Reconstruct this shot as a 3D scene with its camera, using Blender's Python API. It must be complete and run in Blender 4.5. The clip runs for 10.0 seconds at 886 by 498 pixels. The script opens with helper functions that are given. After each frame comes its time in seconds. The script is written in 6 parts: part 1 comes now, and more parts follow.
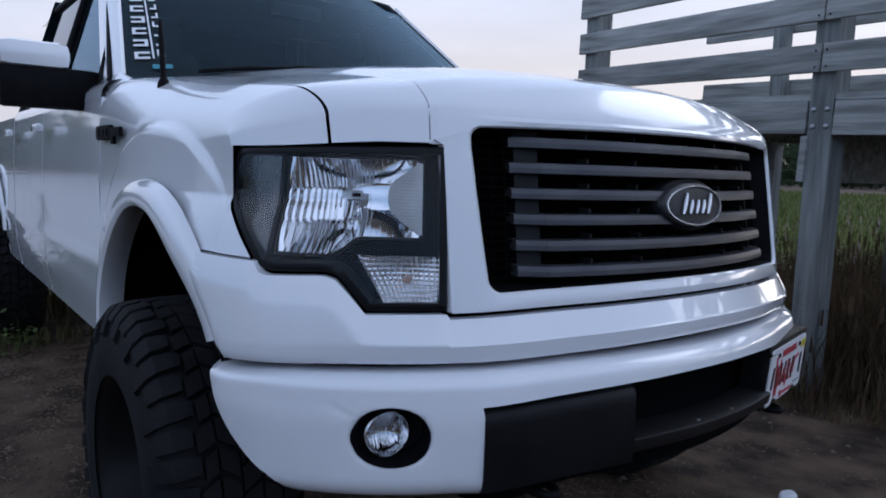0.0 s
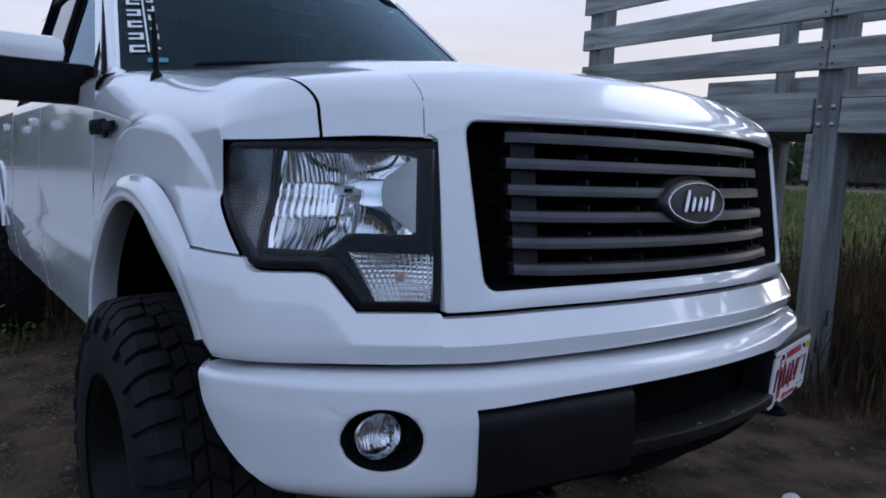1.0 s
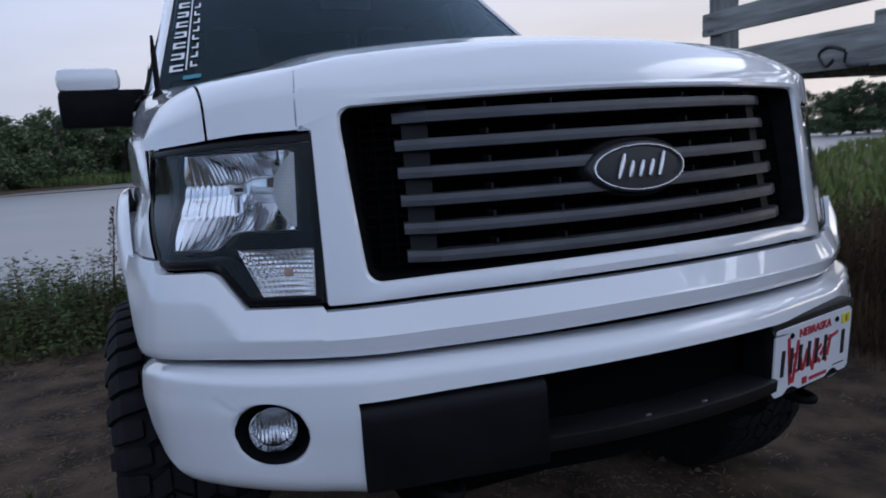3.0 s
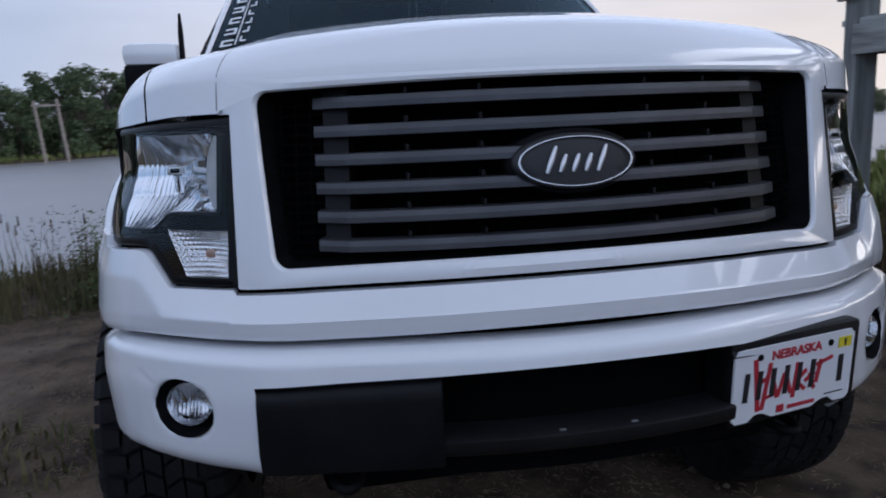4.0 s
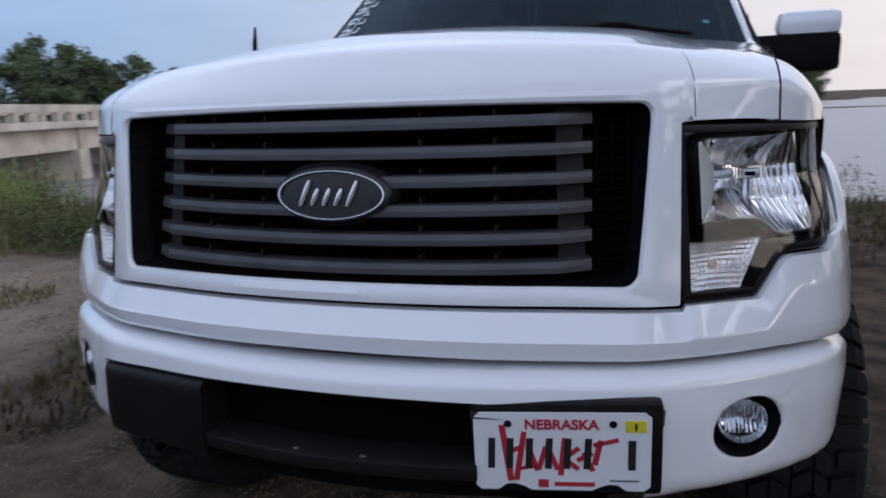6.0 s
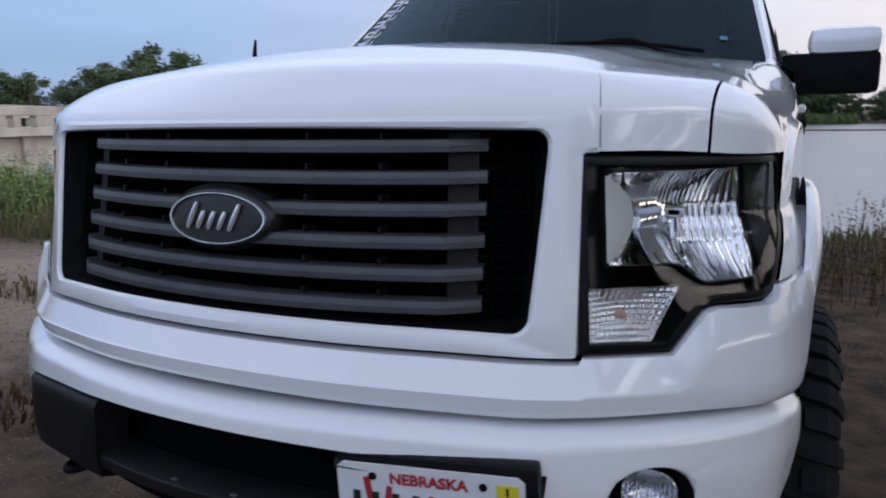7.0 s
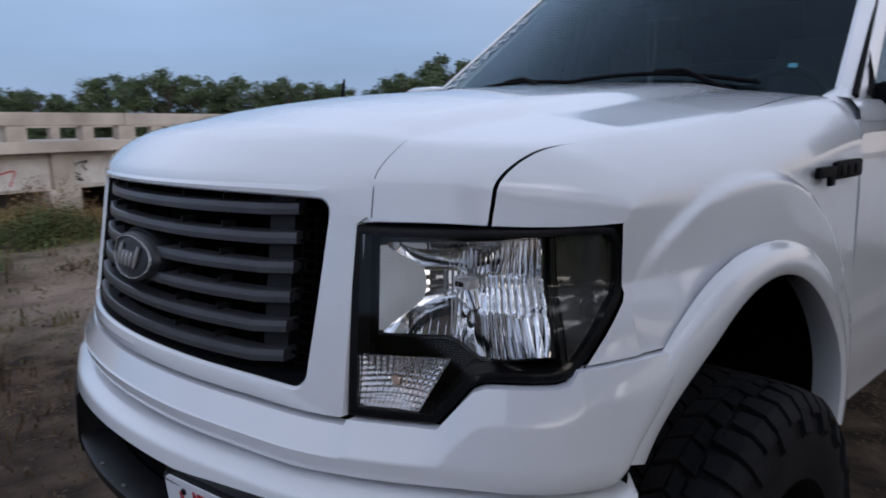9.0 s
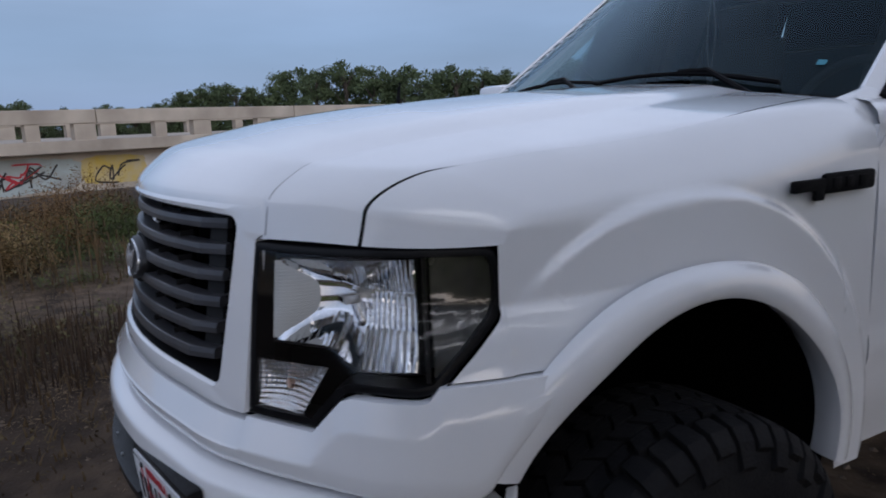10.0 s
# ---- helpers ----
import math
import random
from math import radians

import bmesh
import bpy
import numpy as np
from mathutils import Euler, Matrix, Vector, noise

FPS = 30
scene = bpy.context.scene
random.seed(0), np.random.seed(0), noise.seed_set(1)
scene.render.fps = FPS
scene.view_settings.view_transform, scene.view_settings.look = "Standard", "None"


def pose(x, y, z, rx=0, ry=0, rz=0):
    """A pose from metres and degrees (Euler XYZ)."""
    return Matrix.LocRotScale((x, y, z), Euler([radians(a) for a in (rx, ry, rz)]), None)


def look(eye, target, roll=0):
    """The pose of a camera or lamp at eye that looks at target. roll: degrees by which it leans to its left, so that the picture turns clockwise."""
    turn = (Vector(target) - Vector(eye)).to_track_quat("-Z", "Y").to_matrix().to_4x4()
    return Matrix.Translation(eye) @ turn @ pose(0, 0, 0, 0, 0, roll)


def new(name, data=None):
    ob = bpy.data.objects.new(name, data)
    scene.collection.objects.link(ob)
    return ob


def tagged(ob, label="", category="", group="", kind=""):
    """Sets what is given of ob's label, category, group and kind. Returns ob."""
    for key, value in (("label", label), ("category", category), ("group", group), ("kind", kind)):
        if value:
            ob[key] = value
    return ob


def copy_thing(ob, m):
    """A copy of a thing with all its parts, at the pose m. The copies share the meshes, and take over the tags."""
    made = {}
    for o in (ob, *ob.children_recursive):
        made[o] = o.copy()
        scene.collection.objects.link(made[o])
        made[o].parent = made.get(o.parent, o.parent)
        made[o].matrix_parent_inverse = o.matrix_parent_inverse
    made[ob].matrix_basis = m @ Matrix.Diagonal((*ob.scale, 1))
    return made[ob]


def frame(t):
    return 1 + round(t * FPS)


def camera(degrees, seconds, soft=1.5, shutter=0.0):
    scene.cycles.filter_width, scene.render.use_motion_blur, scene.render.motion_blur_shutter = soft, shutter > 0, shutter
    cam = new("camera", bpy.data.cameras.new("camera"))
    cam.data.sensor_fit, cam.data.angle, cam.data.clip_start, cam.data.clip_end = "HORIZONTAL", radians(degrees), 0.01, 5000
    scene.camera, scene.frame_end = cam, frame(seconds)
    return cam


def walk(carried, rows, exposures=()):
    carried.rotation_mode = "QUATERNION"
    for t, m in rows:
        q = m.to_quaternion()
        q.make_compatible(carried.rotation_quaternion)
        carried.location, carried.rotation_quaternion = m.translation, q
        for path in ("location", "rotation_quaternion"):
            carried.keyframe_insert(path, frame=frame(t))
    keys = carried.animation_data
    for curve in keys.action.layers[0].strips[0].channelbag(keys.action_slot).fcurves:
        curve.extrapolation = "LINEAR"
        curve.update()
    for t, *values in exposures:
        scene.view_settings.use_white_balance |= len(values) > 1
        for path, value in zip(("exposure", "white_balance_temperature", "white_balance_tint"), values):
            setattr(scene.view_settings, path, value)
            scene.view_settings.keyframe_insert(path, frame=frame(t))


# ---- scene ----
cam = camera(64.86, 10.0, soft=1.8, shutter=0.4)
# t, x, y, z, rx, ry, rz; the truck faces -y, its middle is x = 0, the ground is z = 0
EXPOSURES = [(0.0, 0.16, 6050, 9), (2.5, 0.05, 6150, 9), (5.0, 0.19, 6450, 10), (6.5, 0.28, 6550, 10), (7.5, 0.33, 6550, 10), (8.7, 0.15, 6600, 10), (10.0, -0.08, 6600, 10)]
PATH = [
    (0.0, -1.4485, -0.9245, 1.2100, 83.483, -1.771, -37.739),
    (0.5, -1.4236, -0.9034, 1.2117, 84.298, -2.100, -37.476),
    (1.0, -1.4115, -0.9077, 1.2058, 83.289, -2.020, -37.388),
    (1.5, -1.3970, -0.9292, 1.2043, 83.222, -1.446, -38.195),
    (2.0, -1.3068, -0.9630, 1.1937, 82.108, 0.515, -35.100),
    (2.5, -1.0572, -1.0858, 1.1952, 83.004, 0.070, -28.949),
    (2.7, -0.9901, -1.1240, 1.1971, 82.995, 1.678, -25.824),
    (3.8, -0.5587, -1.1818, 1.2311, 79.659, 4.025, -13.761),
    (4.0, -0.4589, -1.2189, 1.2204, 79.911, 2.651, -10.161),
    (4.5, -0.2060, -1.2811, 1.2465, 79.125, 2.394, -5.479),
    (5.0, 0.0272, -1.1929, 1.2087, 78.808, 1.418, 0.692),
    (5.2, 0.1650, -1.1608, 1.2410, 78.220, 2.339, 1.760),
    (6.3, 0.6869, -1.1722, 1.3058, 77.825, 1.553, 22.136),
    (6.5, 0.7345, -1.1158, 1.2988, 77.425, 1.680, 23.002),
    (7.0, 0.8866, -0.9459, 1.3169, 79.242, 0.726, 25.107),
    (7.5, 1.1074, -0.8856, 1.3191, 79.334, 2.099, 34.853),
    (8.0, 1.3199, -0.8344, 1.3406, 78.462, 2.457, 36.324),
    (8.5, 1.4891, -0.6243, 1.3778, 79.635, 1.193, 43.350),
    (9.0, 1.5489, -0.5111, 1.4142, 79.827, 1.074, 47.381),
    (9.5, 1.7554, -0.3101, 1.4355, 80.064, 1.197, 59.214),
    (10.0, 1.8713, -0.1469, 1.4673, 79.006, 2.190, 61.014),
]
walk(cam, [(t, pose(*p)) for t, *p in PATH], EXPOSURES)

# ---- light ----
world = bpy.data.worlds.new("dusk_sky")
scene.world = world
world.use_nodes = True
wn, wl = world.node_tree.nodes, world.node_tree.links
wn.clear()
SUN_AZ = radians(95)      # clockwise from +y: the evening sky is brightest beyond the wooden platform


def build_world():
    out = wn.new("ShaderNodeOutputWorld")
    bg = wn.new("ShaderNodeBackground")
    sky = wn.new("ShaderNodeTexSky")
    sky.sky_type, sky.sun_disc = "NISHITA", False
    sky.sun_elevation, sky.sun_rotation = radians(6.0), SUN_AZ
    sky.air_density, sky.dust_density, sky.ozone_density = 1.2, 1.0, 3.0
    coord = wn.new("ShaderNodeTexCoord")
    sep = wn.new("ShaderNodeSeparateXYZ")
    wl.new(coord.outputs["Generated"], sep.inputs[0])
    # thin overcast: pale and warm low over the river, blue-grey elsewhere
    side = wn.new("ShaderNodeVectorMath")
    side.operation = "DOT_PRODUCT"
    side.inputs[1].default_value = (math.sin(radians(65)), math.cos(radians(65)), 0)
    wl.new(coord.outputs["Generated"], side.inputs[0])
    glow = wn.new("ShaderNodeMapRange")
    glow.interpolation_type = "SMOOTHSTEP"
    glow.inputs["From Min"].default_value, glow.inputs["From Max"].default_value = -0.5, 1.0
    wl.new(side.outputs["Value"], glow.inputs["Value"])
    low = wn.new("ShaderNodeMix")
    low.data_type = "RGBA"
    low.inputs[6].default_value = (0.31, 0.455, 0.75, 1)
    low.inputs[7].default_value = (0.98, 0.88, 0.87, 1)
    wl.new(glow.outputs[0], low.inputs[0])
    high = wn.new("ShaderNodeMapRange")
    high.interpolation_type = "SMOOTHSTEP"
    high.inputs["From Min"].default_value, high.inputs["From Max"].default_value = 0.08, 0.42
    wl.new(sep.outputs["Z"], high.inputs["Value"])
    cloud = wn.new("ShaderNodeMix")
    cloud.data_type = "RGBA"
    cloud.inputs[7].default_value = (0.80, 0.92, 1.24, 1)
    wl.new(high.outputs[0], cloud.inputs[0])
    wl.new(low.outputs[2], cloud.inputs[6])
    stretch = wn.new("ShaderNodeMapping")
    stretch.inputs["Scale"].default_value = (1.4, 1.4, 7)
    wl.new(coord.outputs["Generated"], stretch.inputs[0])
    streak = wn.new("ShaderNodeTexNoise")
    streak.inputs["Scale"].default_value, streak.inputs["Detail"].default_value = 1.6, 4
    wl.new(stretch.outputs[0], streak.inputs["Vector"])
    amount = wn.new("ShaderNodeMapRange")
    amount.inputs["From Min"].default_value, amount.inputs["From Max"].default_value = 0.3, 0.7
    amount.inputs["To Min"].default_value, amount.inputs["To Max"].default_value = 0.9, 1.1
    wl.new(streak.outputs[0], amount.inputs["Value"])
    back = wn.new("ShaderNodeMapRange")
    back.interpolation_type = "SMOOTHSTEP"
    back.inputs["From Min"].default_value, back.inputs["From Max"].default_value = 0.05, -0.9
    back.inputs["To Min"].default_value, back.inputs["To Max"].default_value = 1.0, 1.06
    wl.new(sep.outputs["Y"], back.inputs["Value"])
    both = wn.new("ShaderNodeMath")
    both.operation = "MULTIPLY"
    wl.new(amount.outputs[0], both.inputs[0])
    wl.new(back.outputs[0], both.inputs[1])
    # darker blue towards the zenith, as after sunset
    zenith = wn.new("ShaderNodeMapRange")
    zenith.interpolation_type = "SMOOTHSTEP"
    zenith.inputs["From Min"].default_value, zenith.inputs["From Max"].default_value = 0.45, 1.0
    zenith.inputs["To Min"].default_value, zenith.inputs["To Max"].default_value = 1.0, 0.45
    wl.new(sep.outputs["Z"], zenith.inputs["Value"])
    all_of = wn.new("ShaderNodeMath")
    all_of.operation = "MULTIPLY"
    wl.new(both.outputs[0], all_of.inputs[0])
    wl.new(zenith.outputs[0], all_of.inputs[1])
    clouds = wn.new("ShaderNodeVectorMath")
    clouds.operation = "SCALE"
    wl.new(cloud.outputs[2], clouds.inputs[0])
    wl.new(all_of.outputs[0], clouds.inputs["Scale"])
    dim = wn.new("ShaderNodeVectorMath")
    dim.operation = "SCALE"
    dim.inputs["Scale"].default_value = 0.10
    wl.new(sky.outputs[0], dim.inputs[0])
    mix = wn.new("ShaderNodeMix")
    mix.data_type = "RGBA"
    mix.inputs[0].default_value = 0.8
    wl.new(dim.outputs[0], mix.inputs[6])
    wl.new(clouds.outputs[0], mix.inputs[7])
    wl.new(mix.outputs[2], bg.inputs[0])
    bg.inputs[1].default_value = 1.0
    wl.new(bg.outputs[0], out.inputs[0])


build_world()
sun_data = bpy.data.lights.new("dusk_sun", "SUN")
sun_data.energy, sun_data.angle, sun_data.color = 1.15, radians(60), (0.98, 0.96, 1.0)
sun_lamp = new("dusk_sun", sun_data)
sun_lamp.matrix_world = look((0, 0, 30), Vector((0, 0, 30)) + Vector((-math.sin(SUN_AZ), -math.cos(SUN_AZ), -math.tan(radians(20)))))


# ---- materials ----
def material(name, color, rough=0.6, metal=0.0, second=None, scale=8.0, bump=0.0, bump_scale=60.0, coat=0.0, random_tint=0.0, contrast=(0.35, 0.65), stretch=None, detail=6, specular=0.5):
    """A node material: two colours mixed by noise at one scale, fine relief at another."""
    m = bpy.data.materials.new(name)
    m.use_nodes = True
    n, l = m.node_tree.nodes, m.node_tree.links
    b = n["Principled BSDF"]
    b.inputs["Base Color"].default_value = (*color, 1)
    b.inputs["Roughness"].default_value, b.inputs["Metallic"].default_value = rough, metal
    b.inputs["Coat Weight"].default_value, b.inputs["Coat Roughness"].default_value = coat, 0.03
    b.inputs["Specular IOR Level"].default_value = specular
    if name.startswith("tinted"):
        b.inputs["Specular Tint"].default_value = (0.45, 0.72, 0.9, 1)
    b.inputs["Coat IOR"].default_value = 1.55
    co = n.new("ShaderNodeTexCoord")
    vec = co.outputs["Object"]
    if stretch:
        mp = n.new("ShaderNodeMapping")
        mp.inputs["Scale"].default_value = stretch
        l.new(vec, mp.inputs[0])
        vec = mp.outputs[0]
    last = None
    if second:
        t = n.new("ShaderNodeTexNoise")
        t.inputs["Scale"].default_value, t.inputs["Detail"].default_value = scale, detail
        l.new(vec, t.inputs["Vector"])
        r = n.new("ShaderNodeMapRange")
        r.inputs["From Min"].default_value, r.inputs["From Max"].default_value = contrast
        l.new(t.outputs[0], r.inputs["Value"])
        mx = n.new("ShaderNodeMix")
        mx.data_type = "RGBA"
        mx.inputs[6].default_value, mx.inputs[7].default_value = (*color, 1), (*second, 1)
        l.new(r.outputs[0], mx.inputs[0])
        last = mx.outputs[2]
        l.new(last, b.inputs["Base Color"])
    if random_tint:
        info = n.new("ShaderNodeObjectInfo")
        hsv = n.new("ShaderNodeHueSaturation")
        mr = n.new("ShaderNodeMapRange")
        mr.inputs["To Min"].default_value, mr.inputs["To Max"].default_value = 1 - random_tint, 1 + random_tint
        l.new(info.outputs["Random"], mr.inputs["Value"])
        l.new(mr.outputs[0], hsv.inputs["Value"])
        if last:
            l.new(last, hsv.inputs["Color"])
        else:
            hsv.inputs["Color"].default_value = (*color, 1)
        l.new(hsv.outputs[0], b.inputs["Base Color"])
    if bump:
        t2 = n.new("ShaderNodeTexNoise")
        t2.inputs["Scale"].default_value, t2.inputs["Detail"].default_value = bump_scale, 5
        l.new(vec, t2.inputs["Vector"])
        bp = n.new("ShaderNodeBump")
        bp.inputs["Strength"].default_value, bp.inputs["Distance"].default_value = bump, 0.01
        l.new(t2.outputs[0], bp.inputs["Height"])
        l.new(bp.outputs[0], b.inputs["Normal"])
    return m


PAINT = material("white_car_paint", (0.82, 0.83, 0.85), 0.22, second=(0.78, 0.79, 0.81), scale=2.0, coat=1.0, specular=0.5)
# near-black for gaps, wells and backings: their shade is in the colour
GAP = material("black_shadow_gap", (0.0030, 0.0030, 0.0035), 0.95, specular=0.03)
BLACK = material("matt_black_plastic", (0.004, 0.004, 0.005), 0.6, second=(0.007, 0.007, 0.008), specular=0.08, scale=30, bump=0.15, bump_scale=400)
SOFTBLACK = material("bumper_black_plastic", (0.005, 0.005, 0.006), 0.40, second=(0.008, 0.008, 0.009), specular=0.16, scale=14, bump=0.2, bump_scale=500)
GREY = material("charcoal_grille_paint", (0.055, 0.055, 0.062), 0.36, second=(0.075, 0.075, 0.082), scale=10, metal=0.3)
SEAM = material("painted_seam_shadow", (0.22, 0.22, 0.24), 0.6, second=(0.28, 0.28, 0.30), scale=30)
CAP = material("dark_charcoal_plastic", (0.008, 0.008, 0.009), 0.5, second=(0.012, 0.012, 0.013), scale=20, specular=0.2)
RUBBER = material("tyre_rubber", (0.008, 0.008, 0.0095), 0.78, specular=0.16, second=(0.016, 0.0155, 0.016), scale=9, bump=0.3, bump_scale=120)
RIM = material("satin_black_wheel", (0.008, 0.008, 0.009), 0.4, second=(0.010, 0.010, 0.009), scale=12, specular=0.12)
CHROME = material("chrome", (0.80, 0.81, 0.83), 0.045, metal=1.0)
BEZEL = material("headlight_black_bezel", (0.006, 0.006, 0.007), 0.3, second=(0.009, 0.009, 0.010), scale=30, specular=0.15)
LIP = material("satin_lip_plastic", (0.009, 0.009, 0.010), 0.42, second=(0.013, 0.013, 0.014), scale=14, specular=0.35, bump=0.2, bump_scale=500)
AMBER = material("amber_bulb", (0.62, 0.40, 0.30), 0.3, second=(0.7, 0.52, 0.44), scale=40)
TINT = material("tinted_window_glass", (0.003, 0.006, 0.009), 0.02, specular=0.15)
FROST = material("frosted_lamp_plastic", (0.66, 0.67, 0.66), 0.45, second=(0.58, 0.59, 0.58), scale=20)
DIRT = material("packed_dirt", (0.130, 0.091, 0.062), 0.95, second=(0.034, 0.024, 0.017), scale=4.5, bump=1.0, bump_scale=38, detail=15, contrast=(0.36, 0.64), specular=0.2)
WATER = material("river_water", (0.20, 0.20, 0.21), 0.34, second=(0.24, 0.23, 0.225), scale=0.08, bump=0.8, bump_scale=2.2, specular=0.9)
CONCRETE = material("weathered_concrete", (0.54, 0.48, 0.41), 0.9, second=(0.29, 0.25, 0.21), scale=1.1, bump=0.3, bump_scale=40, detail=14, contrast=(0.28, 0.75))
WOOD = material("grey_weathered_lumber", (0.42, 0.43, 0.41), 0.85, second=(0.16, 0.163, 0.152), scale=2.2, stretch=(0.9, 9, 9), bump=0.6, bump_scale=9, random_tint=0.2, detail=9, contrast=(0.30, 0.72), specular=0.2)
WOOD_POST = material("grey_weathered_post", (0.27, 0.285, 0.28), 0.85, second=(0.10, 0.105, 0.102), scale=2.2, stretch=(9, 9, 0.9), bump=0.6, bump_scale=9, random_tint=0.2, detail=9, contrast=(0.30, 0.72), specular=0.2)
LEAF = material("tree_leaves", (0.048, 0.076, 0.034), 0.85, second=(0.092, 0.126, 0.056), scale=0.5, contrast=(0.3, 0.7))
GRASS = material("river_grass", (0.065, 0.078, 0.032), 0.9, second=(0.155, 0.125, 0.066), scale=1.2, specular=0.1)
WEED = material("dry_brown_weeds", (0.055, 0.036, 0.024), 0.9, second=(0.125, 0.088, 0.048), scale=1.8, specular=0.1)
PLATEWHITE = material("plate_white", (0.72, 0.73, 0.75), 0.4)
RED = material("plate_red", (0.42, 0.02, 0.035), 0.5)
INK = material("plate_black_ink", (0.012, 0.012, 0.014), 0.5)
SILVER = material("emblem_silver", (0.72, 0.73, 0.75), 0.25, metal=0.7)
STICKER = material("white_vinyl", (0.75, 0.78, 0.80), 0.6)
TEAL = material("teal_sticker", (0.05, 0.25, 0.32), 0.5)
YELLOW = material("yellow_sticker", (0.70, 0.58, 0.03), 0.5)
CABIN = material("dark_cabin_trim", (0.009, 0.0095, 0.011), 0.8, second=(0.015, 0.016, 0.017), scale=6, specular=0.2)
FOG = material("fog_lamp_reflector", (0.74, 0.75, 0.77), 0.04, metal=1.0)
STEEL = material("galvanised_bolt", (0.35, 0.36, 0.37), 0.45, metal=0.9)


def dirt_patch(mat, cx, cy, rx, ry, pale):
    """Adds a patch of another tone and uneven outline to the dirt round (cx, cy)."""
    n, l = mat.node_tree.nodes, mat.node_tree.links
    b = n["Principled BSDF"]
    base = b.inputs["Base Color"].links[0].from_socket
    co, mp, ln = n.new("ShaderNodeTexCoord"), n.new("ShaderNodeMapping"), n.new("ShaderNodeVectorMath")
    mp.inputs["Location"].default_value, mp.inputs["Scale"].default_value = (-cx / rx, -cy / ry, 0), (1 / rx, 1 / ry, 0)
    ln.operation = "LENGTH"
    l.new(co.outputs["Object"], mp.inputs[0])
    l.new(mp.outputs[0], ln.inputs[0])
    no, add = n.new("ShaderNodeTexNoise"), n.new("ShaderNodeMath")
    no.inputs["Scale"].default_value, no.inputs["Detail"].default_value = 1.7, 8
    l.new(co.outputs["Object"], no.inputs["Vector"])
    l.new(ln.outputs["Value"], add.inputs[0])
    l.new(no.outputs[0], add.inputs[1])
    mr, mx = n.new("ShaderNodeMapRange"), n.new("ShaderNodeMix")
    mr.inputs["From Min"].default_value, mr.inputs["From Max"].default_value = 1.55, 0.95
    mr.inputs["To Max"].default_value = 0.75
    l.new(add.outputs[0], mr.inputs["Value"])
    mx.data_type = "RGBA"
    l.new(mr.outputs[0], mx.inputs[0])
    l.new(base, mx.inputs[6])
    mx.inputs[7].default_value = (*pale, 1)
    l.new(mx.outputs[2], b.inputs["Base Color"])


# paler, worn ground where the track crosses the dirt
dirt_patch(DIRT, -5.3, 2.3, 3.4, 2.2, (0.36, 0.275, 0.21))
# darker patch on the dirt ahead of the passenger side
dirt_patch(DIRT, -2.2, -0.95, 2.6, 1.5, (0.034, 0.023, 0.016))


# ---- mesh helpers ----
def part(name, bm, mat, parent=None, label="", smooth=True, recalc=True, crease=50):
    if recalc:
        bmesh.ops.recalc_face_normals(bm, faces=bm.faces)
    me = bpy.data.meshes.new(name)
    bm.to_mesh(me)
    bm.free()
    for m in (mat if isinstance(mat, (list, tuple)) else [mat]):
        me.materials.append(m)
    if smooth:
        me.shade_smooth()
        me.set_sharp_from_angle(angle=radians(crease))
    ob = new(name, me)
    if parent is not None:
        ob.parent = parent
    if label:
        ob["label"] = label
    return ob


def add_grid(bm, fn, us, vs, close_u=False):
    """Adds the surface fn(u, v); returns its rows of vertices."""
    rows = [[bm.verts.new(fn(u, v)) for u in us] for v in vs]
    n = len(us)
    for r0, r1 in zip(rows, rows[1:]):
        for i in range(n if close_u else n - 1):
            j = (i + 1) % n
            try:
                bm.faces.new((r0[i], r0[j], r1[j], r1[i]))
            except ValueError:
                pass
    return rows


def add_box(bm, cx, cy, cz, sx, sy, sz, m=None, bevel=0.0):
    geo = bmesh.ops.create_cube(bm, size=1.0)
    vs = geo["verts"]
    for v in vs:
        v.co = Vector((v.co.x * sx, v.co.y * sy, v.co.z * sz))
    if bevel:
        es = list({e for v in vs for e in v.link_edges})
        res = bmesh.ops.bevel(bm, geom=es, offset=bevel, segments=2, affect="EDGES", profile=0.6)
        vs = list({v for f in res["faces"] for v in f.verts} | {v for v in vs if v.is_valid})
    mm = Matrix.Translation((cx, cy, cz)) @ (m or Matrix())
    for v in vs:
        v.co = mm @ v.co
    return vs


def add_tube(bm, pts, radius, sides=8, cap=True):
    """A tube along pts; radius is a number or one for each point."""
    pts = [Vector(p) for p in pts]
    rows = []
    for i, p in enumerate(pts):
        d = (pts[min(i + 1, len(pts) - 1)] - pts[max(i - 1, 0)]).normalized()
        a = d.cross(Vector((0, 0, 1)) if abs(d.z) < 0.9 else Vector((1, 0, 0))).normalized()
        b = d.cross(a)
        r = radius[i] if isinstance(radius, (list, tuple)) else radius
        rows.append([bm.verts.new(p + (a * math.cos(k * 2 * math.pi / sides) + b * math.sin(k * 2 * math.pi / sides)) * r) for k in range(sides)])
    for r0, r1 in zip(rows, rows[1:]):
        for k in range(sides):
            bm.faces.new((r0[k], r0[(k + 1) % sides], r1[(k + 1) % sides], r1[k]))
    if cap:
        bm.faces.new(rows[0])
        bm.faces.new(rows[-1])


def lin(a, b, n):
    return [a + (b - a) * i / (n - 1) for i in range(n)]


def clamp(v, a=0.0, b=1.0):
    return max(a, min(b, v))


def smooth(a, b, v):
    t = clamp((v - a) / (b - a))
    return t * t * (3 - 2 * t)


